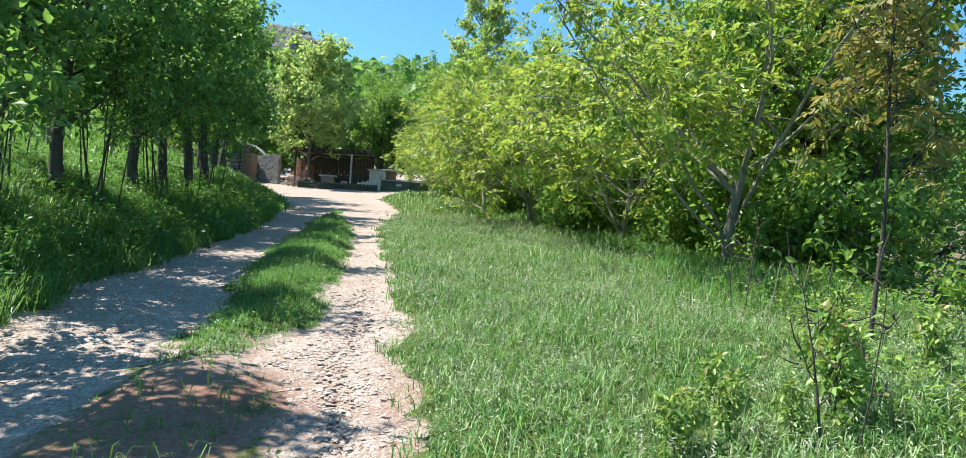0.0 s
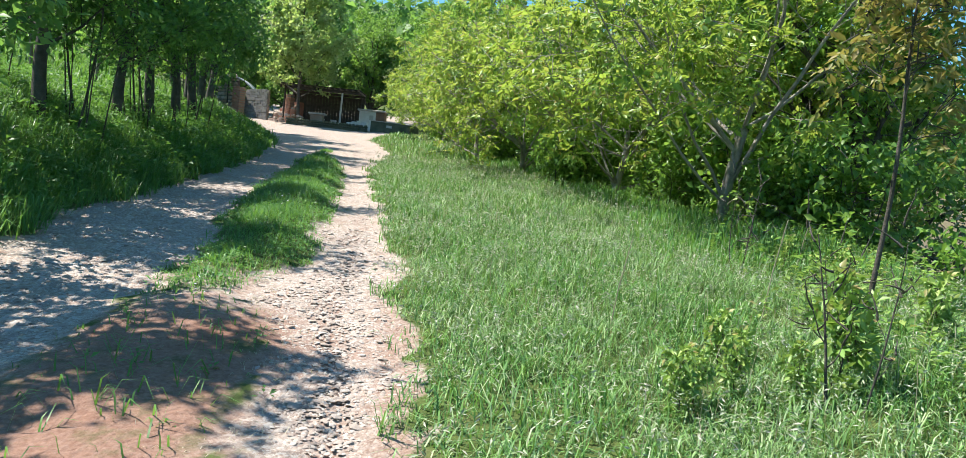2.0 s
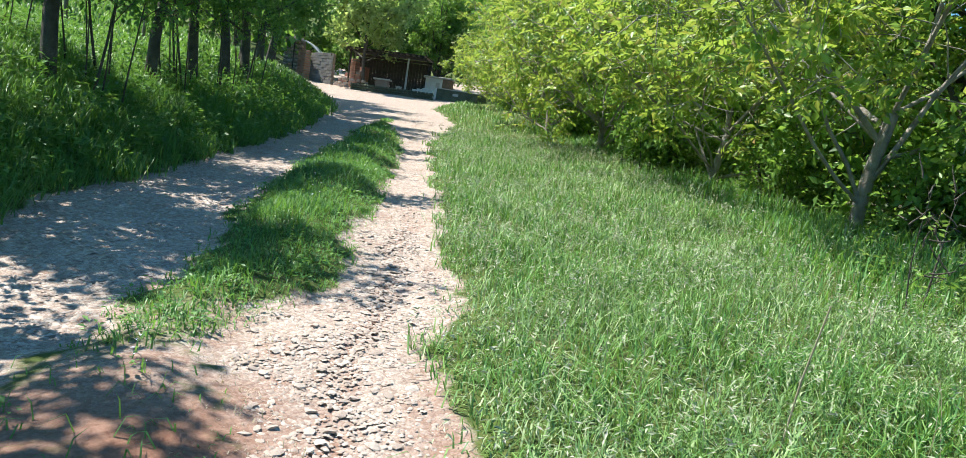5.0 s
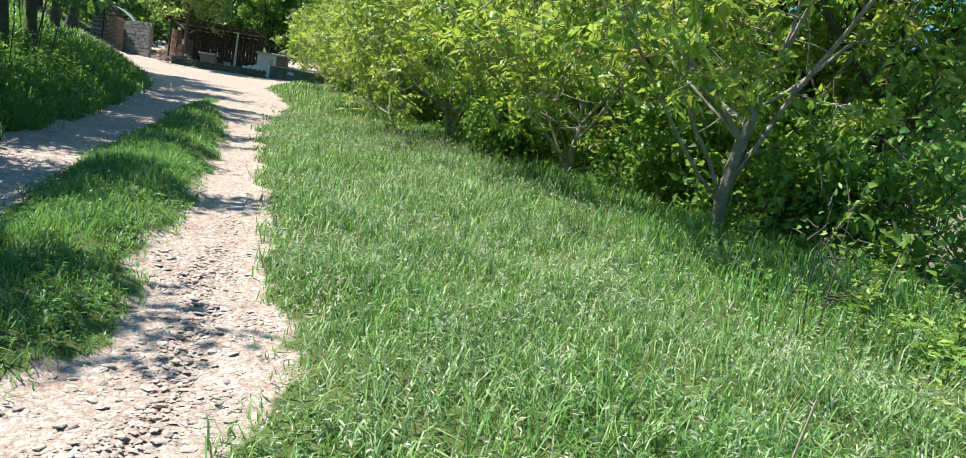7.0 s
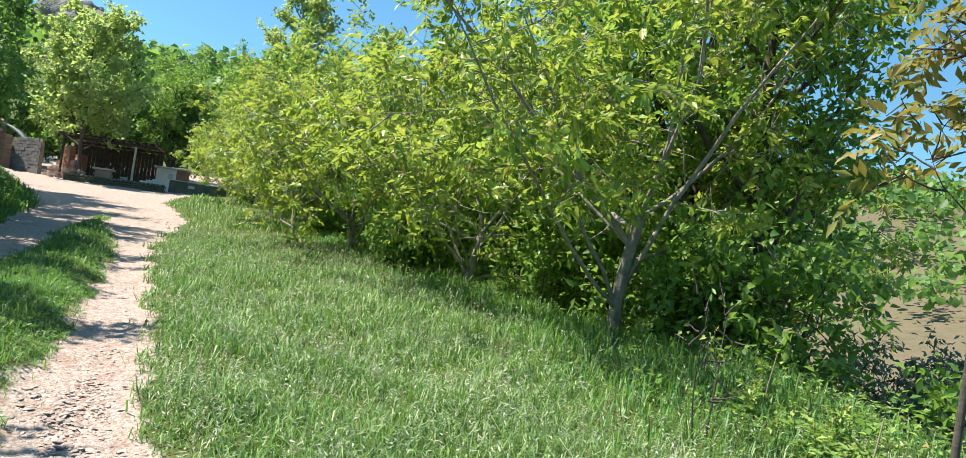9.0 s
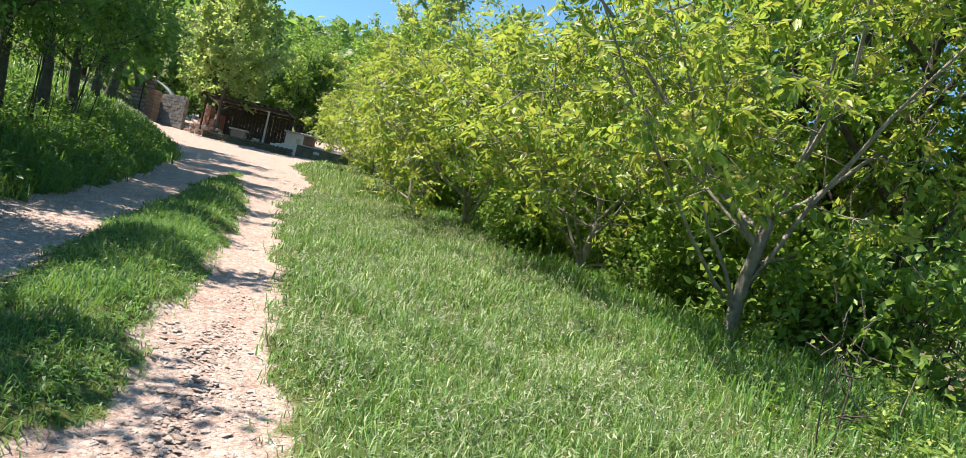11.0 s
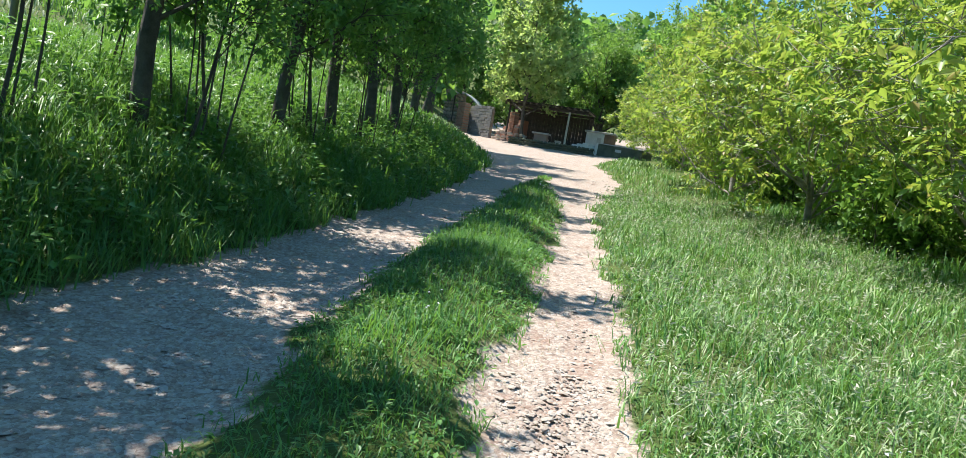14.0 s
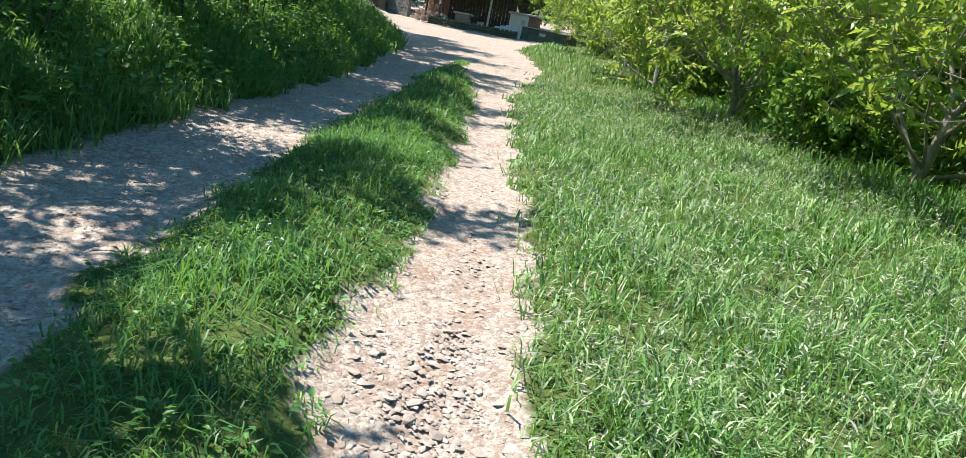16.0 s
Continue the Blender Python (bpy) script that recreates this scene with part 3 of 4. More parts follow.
def herbs(name, label, material, seed, n, area, keep, size, tall):
    """Low broad-leaved weeds: rosettes of leaves."""
    rng = np.random.default_rng(seed)
    x, y = scatter(rng, n, *area, keep)
    k = 9
    a = rng.uniform(0, 6.283, (len(x), k))
    up = rng.uniform(0.1, 1.0, (len(x), k)) * tall * rng.uniform(0.5, 1.3, (len(x), 1))
    P = np.stack([np.repeat(x[:, None], k, 1) + 0.03 * np.cos(a), np.repeat(y[:, None], k, 1) + 0.03 * np.sin(a), height(x, y)[:, None] + up], -1).reshape(-1, 3)
    D = np.stack([np.cos(a), np.sin(a), rng.uniform(-0.1, 0.7, a.shape)], -1).reshape(-1, 3)
    L = size * rng.uniform(0.6, 1.3, len(P))
    v, f = leaves(P, D, rng.normal(0, 0.25, (len(P), 3)) + [0, 0, 1], L, L * 0.55)
    return tagged(new(name, fast_mesh(name, v, f, material)), label, "weeds", kind="stuff")


herbs("weeds", "broad-leaved green weeds on the shady bank", LUSH, 21, 2600, (-9.5, -3.9, 3, 26), left_side, 0.10, 0.42)
herbs("weeds", "bright leafy weeds at the brink of the meadow", SHOOT_LEAF, 29, 800, (1.8, 5.2, 4.2, 10), lambda x, y: np.clip((x - brink(y) + 2.2) / 1.2, 0, 1) * clump(x, y, 1.9, 0.5), 0.075, 0.26)
herbs("valley_scrub", "sparse grey-green scrub on the bare slope", DARK_LEAF, 27, 2600, (5, 30, 2, 34), lambda x, y: np.clip((x - brink(y) - 1.2), 0, 1) * clump(x, y, 0.7, 0.4), 0.22, 0.5)
herbs("clover", "low clover and plantain between the wheel tracks", LUSH, 22, 5200, (-5.6, -0.9, 2, 18), middle, 0.04, 0.08)
herbs("weeds", "leafy weeds at the foot of the trees", MID_LEAF, 23, 2000, (0, 7, 8, 26), lambda x, y: right_side(x, y) * (x > brink(y) - 1.5), 0.10, 0.45)
herbs("white_flowers", "tiny white flowers in the grass", PETAL, 24, 70, (-8.5, 4.5, 4, 22), lambda x, y: off_track(x, y), 0.018, 0.34)


# ---- trees ----
WALNUT = dict(stems=1, limbs=10, subs=10, twigs=5, per_twig=2, leaf=(0.14, 0.46), clear=0.13, spread=0.75, rise=0.06, lean=0.05, fork=1.0, pinnate=0.26)
PLUM = dict(stems=1, limbs=15, subs=7, twigs=5, per_twig=13, leaf=(0.14, 0.6), spread=0.9, rise=0.10, lean=0.04)

W_SPOTS = [
    (0, 4.0, 12.6, 1.9, 1.0, 200), (1, 2.92, 16.8, 1.35, 1.0, 0), (2, 1.2, 22.1, 1.2, 1.0, 0),
]
w_made = []
for k, x, y, tall, size, turn in W_SPOTS:
    rng = np.random.default_rng(101 + k)
    w_made.append(tree("walnut_tree", rng, BARK, WALNUT_LEAF, spot(x, y, turn, size), "young walnut tree with yellow-green leaves and pale grey limbs", "tree", "trees along the meadow", tall=tall, limb_len=4.6 if k == 0 else 4.1, sub_len=1.45, twig_len=0.55, r0=0.10 if k == 0 else 0.085, **WALNUT))
for k, x, y, size, turn in [(1, -0.2, 27.4, 0.95, 130), (2, -0.7, 32.4, 0.9, 210), (0, -1.2, 37.6, 0.85, 75), (1, -2.3, 42.6, 0.85, 300), (2, -2.3, 47.5, 0.9, 40), (0, 4.4, 21.5, 1.15, 290), (2, 6.4, 16.6, 1.05, 100), (1, 2.4, 28.6, 1.1, 20), (2, -4.8, 54.6, 1.0, 70)]:
    copy_thing(w_made[k], spot(x, y, turn, size))

rng = np.random.default_rng(140)
elm = tree("elm_tree", rng, DARK_BARK, MID_LEAF, spot(6.4, 13.2, 0, 0.9), "dense dark green tree behind the walnuts", "tree", "trees behind the meadow", tall=7.2, stems=1, limbs=13, limb_len=3.0, subs=8, sub_len=1.3, twigs=5, twig_len=0.55, per_twig=18, leaf=(0.175, 0.55), r0=0.16, clear=0.12, spread=0.9, rise=0.07)
for x, y, size, turn in [(6.5, 15.6, 1.18, 35), (6.4, 20.5, 1.18, 70), (4.2, 28.5, 1.1, 140), (2.0, 34.0, 1.1, 200), (-0.6, 40.5, 1.1, 20), (-2.6, 47.0, 1.1, 260), (10.5, 20.0, 1.1, 310), (9.0, 28.0, 1.2, 110)]:
    copy_thing(elm, spot(x, y, turn, size))

PL_SPOTS = [(-6.2, 9.0), (-6.95, 11.65), (-7.45, 15.15), (-7.8, 17.5)]
p_made = []
for k, (x, y) in enumerate(PL_SPOTS[:3]):
    rng = np.random.default_rng(160 + k)
    p_made.append(tree("plum_tree", rng, DARK_BARK, DARK_LEAF, spot(x, y, 0, 1.02 if k == 0 else 1.0, -0.05), "slender dark-trunked tree on the grassy bank", "tree", "row of trees on the bank", tall=4.9 if k == 0 else 5.5, clear=0.25, limb_len=1.6 if k == 0 else 1.7, slim=0.6, sub_len=0.85, twig_len=0.45, r0=0.115, **PLUM))
for k, x, y, size, turn in [(1, -7.8, 17.5, 1.08, 80), (2, -8.3, 20.2, 1.15, 170), (0, -8.9, 22.8, 1.2, 240), (1, -10.1, 25.3, 1.25, 310), (2, -11.0, 29.0, 1.3, 30), (0, -12.2, 33.0, 1.35, 120), (1, -13.5, 36.9, 1.35, 200), (2, -17.2, 41.0, 1.0, 290), (0, -5.25, 5.05, 0.95, 100), (1, -5.4, -1.0, 1.2, 200), (0, -5.4, -4.2, 1.0, 20),
                         (1, -17.0, 35.0, 1.0, 100), (0, -14.0, 19.0, 0.7, 150)]:
    copy_thing(p_made[k], spot(x, y, turn, size, -0.05))

# thin suckers beside the trunks
rng = np.random.default_rng(171)
sucker = tree("sapling", rng, DARK_BARK, DARK_LEAF, spot(-6.5, 11.95), "thin many-stemmed sapling growing beside a trunk", "sapling", "saplings on the bank", tall=3.4, stems=4, limbs=5, limb_len=0.8, subs=3, sub_len=0.5, twigs=4, twig_len=0.35, per_twig=13, leaf=(0.085, 0.55), r0=0.023, clear=0.35, spread=0.8, lean=0.035)
for x, y, size, turn in [(-6.55, 9.7, 1.05, 70), (-7.1, 13.1, 1.1, 190), (-7.7, 16.6, 1.1, 220), (-7.0, 15.6, 1.0, 160), (-7.5, 18.2, 0.9, 250), (-8.2, 21.2, 1.0, 330), (-9.4, 24.0, 1.0, 120), (-8.6, 12.9, 0.9, 20), (-10.9, 27.3, 1.0, 90)]:
    copy_thing(sucker, spot(x, y, turn, size))

# pale green maple by the pergola, the tall poplar and the dark trees round the yard
rng = np.random.default_rng(181)
maple = tree("maple_tree", rng, DARK_BARK, PALE_LEAF, spot(-12.7, 51.4), "fresh pale green maple shading the pergola", "tree", tall=9.3, stems=1, limbs=22, limb_len=3.7, subs=8, sub_len=1.3, twigs=5, twig_len=0.6, per_twig=14, leaf=(0.25, 0.75), r0=0.12, clear=0.2, spread=1.0, rise=0.04)
rng = np.random.default_rng(182)
poplar = tree("poplar_tree", rng, BARK, PALE_LEAF, spot(-0.9, 45.5), "tall light green poplar standing above the others", "tree", tall=13.5, stems=1, limbs=24, limb_len=3.3, subs=6, sub_len=1.1, twigs=5, twig_len=0.5, per_twig=16, leaf=(0.20, 0.75), r0=0.2, clear=0.15, spread=0.5, rise=0.16)
rng = np.random.default_rng(183)
oak = tree("oak_tree", rng, DARK_BARK, DARK_LEAF, spot(-14.0, 61.0), "dark evergreen oak behind the yard", "tree", "dark trees behind the yard", tall=8.0, stems=1, limbs=14, limb_len=3.6, subs=8, sub_len=1.6, twigs=6, twig_len=0.7, per_twig=12, leaf=(0.32, 0.6), r0=0.2, clear=0.08, spread=0.9, rise=0.05)
for x, y, size, turn in [(-20.5, 62.0, 0.85, 170), (-9.0, 59.0, 0.8, 80), (-15.6, 60.0, 0.75, 220), (-25.0, 60.0, 1.1, 20), (-28.0, 70.0, 1.2, 60), (-25.5, 56.0, 0.9, 40), (10.0, 50.0, 1.2, 140)]:
    copy_thing(oak, spot(x, y, turn, size))

for x, y, size, turn in [(-9.2, 58.5, 1.05, 80), (-11.0, 66.0, 1.3, 130), (-4.0, 67.0, 1.5, 200), (2.0, 59.0, 1.3, 90), (-16.0, 66.0, 1.05, 10)]:
    copy_thing(elm, spot(x, y, turn, size))

# young walnut with bronze leaves at the brink
rng = np.random.default_rng(191)
tree("walnut_sapling", rng, DARK_BARK, BRONZE_LEAF, spot(3.56, 6.9), "young walnut with bronze new leaves and a thin trunk", "tree", tall=3.6, stems=1, limbs=9, limb_len=0.8, subs=4, sub_len=0.35, twigs=3, twig_len=0.22, per_twig=1, leaf=(0.115, 0.42), r0=0.028, clear=0.46, spread=0.6, rise=0.10, slim=0.6, pinnate=0.24)
rng = np.random.default_rng(192)
shoot = tree("ash_sapling", rng, DARK_BARK, SHOOT_LEAF, spot(2.15, 4.6, 0, 0.62), "leafy young ash shoot standing in the meadow", "sapling", "shoots in the meadow", tall=1.35, stems=1, limbs=13, limb_len=0.26, subs=3, sub_len=0.14, twigs=2, twig_len=0.12, per_twig=5, leaf=(0.15, 0.45), r0=0.012, clear=0.08, spread=0.7, lean=0.03)
for x, y, size, turn in [(1.08, 4.1, 0.55, 90), (1.22, 4.3, 0.45, 200), (1.5, 4.45, 0.55, 200), (1.8, 4.35, 0.5, 20), (2.5, 5.1, 0.7, 20), (3.4, 5.6, 0.75, 120), (1.55, 4.9, 0.55, 140), (2.9, 4.4, 0.6, 310), (3.75, 11.2, 0.6, 50), (3.6, 8.8, 0.5, 170), (3.2, 8.0, 0.42, 20), (3.55, 7.6, 0.4, 260), (3.95, 8.2, 0.5, 110), (4.2, 9.6, 0.5, 330)]:
    copy_thing(shoot, spot(x, y, turn, size))

rng = np.random.default_rng(193)
bare = tree("bare_sapling", rng, DARK_BARK, SHOOT_LEAF, spot(2.02, 4.3), "thin dark half-bare sapling with few leaves", "sapling", "half-bare saplings", tall=1.25, stems=2, limbs=5, limb_len=0.35, subs=2, sub_len=0.2, twigs=1, twig_len=0.12, per_twig=2, leaf=(0.07, 0.45), r0=0.012, clear=0.3, spread=0.5, lean=0.06)
for x, y, size, turn in [(2.3, 5.0, 0.8, 120), (2.9, 8.4, 1.0, 250)]:
    copy_thing(bare, spot(x, y, turn, size))
rng = np.random.default_rng(195)
shrub = tree("shrub", rng, DARK_BARK, MID_LEAF, spot(2.1, 19.0), "low dense green shrub under the trees", "shrub", "shrubs under the trees", tall=1.3, stems=4, limbs=6, limb_len=0.8, subs=4, sub_len=0.5, twigs=4, twig_len=0.3, per_twig=8, leaf=(0.12, 0.6), r0=0.02, clear=0.1, spread=0.9, lean=0.14)
for x, y, size, turn in [(5.0, 13.2, 1.3, 40), (4.9, 15.4, 1.4, 120), (4.4, 18.0, 1.3, 200), (3.2, 21.0, 1.3, 300), (2.0, 23.6, 1.3, 80), (1.4, 26.8, 1.4, 160), (0.9, 30.8, 1.4, 240), (0.2, 35.4, 1.5, 10), (-0.9, 40.0, 1.5, 90), (-1.8, 44.0, 1.4, 190), (3.7, 14.9, 0.8, 20), (2.6, 18.9, 0.8, 250), (4.9, 12.2, 0.8, 140), (5.8, 11.6, 1.2, 270), (6.0, 8.2, 0.9, 60), (9.2, 11.6, 1.0, 110), (11.0, 9.5, 1.3, 220), (15.0, 18.0, 1.8, 310), (18.0, 14.0, 1.8, 130)]:
    copy_thing(shrub, spot(x, y, turn, size))


rng = np.random.default_rng(197)
olive = tree("olive_bush", rng, DARK_BARK, OLIVE_LEAF, spot(9.2, 11.4, 0, 1.2), "dull grey-green bush on the bare slope below the meadow", "bush", "bushes below the meadow", tall=1.6, stems=4, limbs=8, limb_len=1.2, subs=6, sub_len=0.7, twigs=4, twig_len=0.35, per_twig=14, leaf=(0.10, 0.4), r0=0.03, clear=0.08, spread=0.9, lean=0.2)
for x, y, size, turn in [(12.4, 14.4, 1.2, 60), (14.6, 12.2, 1.1, 150), (15.5, 17.0, 1.3, 250), (21.0, 20.0, 1.5, 20)]:
    copy_thing(olive, spot(x, y, turn, size))


# ---- far woods on the hills ----
def woods(name, label, seed, n, keep, size, material):
    rng = np.random.default_rng(seed)
    x, y = keep(rng, n)
    r = size * rng.uniform(0.6, 1.3, n)
    k = 38
    d = unit(rng.normal(0, 1, (n, k, 3)))
    d[..., 2] = np.abs(d[..., 2]) * 1.2
    C = np.stack([x, y, height(x, y) + r * 0.5], -1)
    P = C[:, None] + d * r[:, None, None] * rng.uniform(0.6, 1.0, (n, k, 1))
    L = np.repeat(r * 0.42, k) * rng.uniform(0.6, 1.2, n * k)
    v, f = leaves(P.reshape(-1, 3), rng.normal(0, 1, (n * k, 3)), d.reshape(-1, 3) + rng.normal(0, 0.3, (n * k, 3)), L, L * 0.8)
    return tagged(new(name, fast_mesh(name, v, f, material)), label, "woods", kind="stuff")


woods("far_woods", "wooded green hillside behind the yard", 31, 1400, lambda r, n: (r.uniform(-130, 150, n), 78 + 190 * r.uniform(0, 1, n) ** 0.8), 4.0, DARK_LEAF)
woods("far_woods", "scattered green bushes on the far side of the valley", 32, 520, lambda r, n: (r.uniform(34, 190, n), r.uniform(-30, 170, n)), 2.2, DARK_LEAF)
woods("hillside_bushes", "green bushes on the slope above the bank", 33, 160, lambda r, n: (r.uniform(-60, -20, n), r.uniform(5, 75, n)), 1.6, MID_LEAF)

# ---- the yard at the end of the track ----
rnd = random.Random(5)


def courses(name, parent, material, x0, x1, y0, y1, z0, rows, w, h, gap, skip=0.0, jag=0):
    """A wall of single blocks laid in bond; each block is a part."""
    bm = boxed(0, w - gap, 0, y1 - y0, 0, h - gap, bevel=0.008)
    me = bpy.data.meshes.new(name)
    bm.to_mesh(me)
    bm.free()
    me.materials.append(material)
    for r in range(rows):
        x = x0 - (w / 2 if r % 2 else 0)
        while x < x1 - 0.3 * w:
            top = r >= rows - jag and rnd.random() < 0.45
            if not top and rnd.random() >= skip:
                ob = new(name, me)
                ob.parent = parent
                a, b = max(x, x0), min(x + w, x1)
                ob.matrix_basis = pose(a, y0 + rnd.uniform(-0.012, 0.012), z0 + r * h, 0, 0, rnd.uniform(-0.6, 0.6)) @ Matrix.Diagonal(((b - a) / w, 1, 1, 1))
            x += w


def stones(name, parent, material, x0, x1, y0, y1, z0, z1, size, seed):
    """Rubble stones standing proud of a wall's face."""
    r = random.Random(seed)
    shapes = []
    for k in range(4):
        bm = bmesh.new()
        bmesh.ops.create_icosphere(bm, subdivisions=1, radius=0.5)
        for v in bm.verts:
            v.co = Vector((max(-0.42, min(0.42, v.co.x * 1.1)), v.co.y, max(-0.38, min(0.38, v.co.z)))) * r.uniform(0.85, 1.1)
        me = bpy.data.meshes.new(name)
        bm.to_mesh(me)
        bm.free()
        me.materials.append(material)
        shapes.append(me)
    z = z0
    while z < z1:
        x, hh = x0, size * r.uniform(0.75, 1.1)
        while x < x1:
            ww = size * r.uniform(0.9, 1.7)
            ob = new(name, r.choice(shapes))
            ob.parent = parent
            ob.matrix_basis = pose(x + ww / 2, y0, z + hh / 2, 0, r.uniform(-8, 8), 0) @ Matrix.Diagonal((ww, (y1 - y0) * 0.6, hh, 1))
            x += ww
        z += hh * 0.86


def at(x, y, z, turn=0.0):
    return pose(x, y, z, 0, 0, turn)


yard_z = place(-12, 52)

# stone ruin with an arched metal canopy
ruin = thing("stone_ruin", at(-19.4, 56.2, place(-19.4, 56) - 0.3, -35), "ruined rubble-stone hut wall at the end of the track", "ruin")
part("wall", boxed(-1.1, 0.9, 0.08, 0.5, 0, 2.6, bevel=0.04), MORTAR, ruin)
stones("stone", ruin, RUBBLE, -1.1, 0.9, 0.02, 0.32, 0.05, 2.55, 0.34, 3)
canopy = thing("arched_canopy", at(-18.2, 55.9, place(-18.2, 56)), "arched pale metal canopy over a doorway", "canopy")
arch = [(-1.0, 2.62), (-0.6, 2.74), (-0.1, 2.72), (0.35, 2.5), (0.75, 2.2), (1.05, 1.9)]
bm = bmesh.new()
for (xa, za), (xb, zb) in zip(arch, arch[1:]):
    vs = [bm.verts.new((x, y, z)) for x, z, y in ((xa, za, -0.5), (xb, zb, -0.5), (xb, zb, 0.9), (xa, za, 0.9))]
    bm.faces.new(vs)
bmesh.ops.remove_doubles(bm, verts=bm.verts, dist=0.001)
bmesh.ops.solidify(bm, geom=bm.faces[:], thickness=0.07)
part("roof", bm, SHEET, canopy)
for x, z in ((-0.85, 2.6), (0.95, 1.95)):
    part("post", boxed(x - 0.04, x + 0.04, -0.45, -0.37, -0.1, z, bevel=0.008), DARK_WOOD, canopy)
part("lamp_pole", boxed(-0.95, -0.90, -0.5, -0.45, 2.6, 3.6, bevel=0.006), SHEET, canopy)

# concrete-block wall with a brick pier
blockwall = thing("block_wall", at(-17.6, 55.0, place(-16.5, 55) - 0.25, -32), "grey concrete-block garden wall, partly weathered", "wall")
part("core", boxed(0.0, 2.35, 0.06, 0.22, 0, 2.20, bevel=0.01), MORTAR, blockwall)
courses("block", blockwall, BLOCK, 0.0, 2.35, 0.0, 0.27, 0.0, 11, 0.42, 0.205, 0.014, jag=1)
pier = thing("brick_pier", at(-18.45, 54.7, place(-18, 55) - 0.2, -32), "red brick gate pier beside the block wall", "pier")
part("core", boxed(0.03, 0.77, 0.03, 0.5, 0, 2.2, bevel=0.01), MORTAR, pier)
courses("brick", pier, BRICK, 0.0, 0.8, 0.0, 0.53, 0.0, 27, 0.25, 0.083, 0.012)

# brick steps going up behind, and the broken brick pillars
stair = thing("brick_steps", at(-15.35, 53.6, place(-14.8, 53.6) - 0.15, -30), "worn red brick steps climbing beside the pergola", "steps")
for k in range(6):
    part("step", boxed(0, 1.25, 0.32 * k, 0.32 * k + 0.6, 0, 0.30 + 0.28 * k, bevel=0.02, jitter=0.015, rng=rnd), BRICK if k % 2 else RUBBLE, stair)
for k, (x, y, h) in enumerate(((-14.05, 52.7, 2.15), (-13.55, 52.2, 1.3))):
    pl = thing("brick_pillar", at(x, y, place(x, y) - 0.15, -30), "crumbling red brick pillar at the pergola", "pillar", "brick pillars")
    part("core", boxed(0.03, 0.42, 0.03, 0.42, 0, h - 0.05, bevel=0.02), MORTAR, pl)
    courses("brick", pl, BRICK, 0.0, 0.46, 0.0, 0.46, 0.0, int(h / 0.083), 0.23, 0.083, 0.012, jag=2)
heap = thing("stone_heap", at(-13.9, 51.3, place(-13.9, 51.3)), "low heap of stones edging the yard", "stones")
stones("stone", heap, RUBBLE, -0.5, 1.1, -0.1, 0.5, -0.05, 0.45, 0.3, 8)

# pergola: posts, beams, slatted roof, and added dark back boards standing in for shade
per = thing("pergola", at(-11.4, 53.4, yard_z), "dark wooden pergola with a slatted roof and pale posts", "pergola")
for x, y, m_, lab in ((1.38, -1.35, CONCRETE, "pale round post"), (-2.6, -1.2, DARK_WOOD, ""), (2.3, 1.3, DARK_WOOD, ""), (-2.6, 1.3, DARK_WOOD, "")):
    v, f = tubes([(np.array([[x, y, -0.2], [x + 0.01, y, 1.2], [x + 0.04, y, 2.45]]), np.array([0.075, 0.065, 0.06]))], 10)
    part("post", smooth(fast_mesh("post", v, f, m_)), m_, per, lab)
for y in (-1.35, 1.3):
    part("beam", boxed(-2.9, 2.6, y - 0.06, y + 0.06, 2.42, 2.58, bevel=0.01), DARK_WOOD, per)
for k in range(14):
    x = -2.8 + k * 0.41
    part("rafter", boxed(x - 0.035, x + 0.035, -1.7, 1.6, 2.58, 2.68, bevel=0.006), WOOD, per)
for k in range(9):
    y = -1.65 + k * 0.39
    part("slat", boxed(-2.95, 2.65, y, y + 0.33, 2.685, 2.71, bevel=0.004), DARK_WOOD, per)
for k in range(24):
    x = -2.7 + k * 0.22
    part("shade_board", boxed(x, x + 0.21, 1.36, 1.40, -0.1, 2.4, bevel=0.004), DARK_WOOD, per)

table = thing("stone_table", at(-11.6, 52.1, place(-11.6, 52.1)), "pale stone garden table under the pergola", "table")
part("tabletop", boxed(-0.56, 0.56, -0.4, 0.4, 0.76, 0.86, bevel=0.015), CONCRETE, table)
part("pedestal", boxed(-0.42, 0.42, -0.28, 0.28, -0.05, 0.758, bevel=0.02), RUBBLE, table)
for x, y in ((-12.75, 52.0), (-10.45, 52.1), (-11.5, 53.1)):
    st = thing("stone_stool", at(x, y, place(x, y)), "small pale stone block stool", "stool", "stools round the table")
    part("seat", boxed(-0.19, 0.19, -0.19, 0.19, 0.40, 0.50, bevel=0.02), CONCRETE, st)
    part("base", boxed(-0.16, 0.16, -0.16, 0.16, -0.04, 0.398, bevel=0.02), CONCRETE, st)

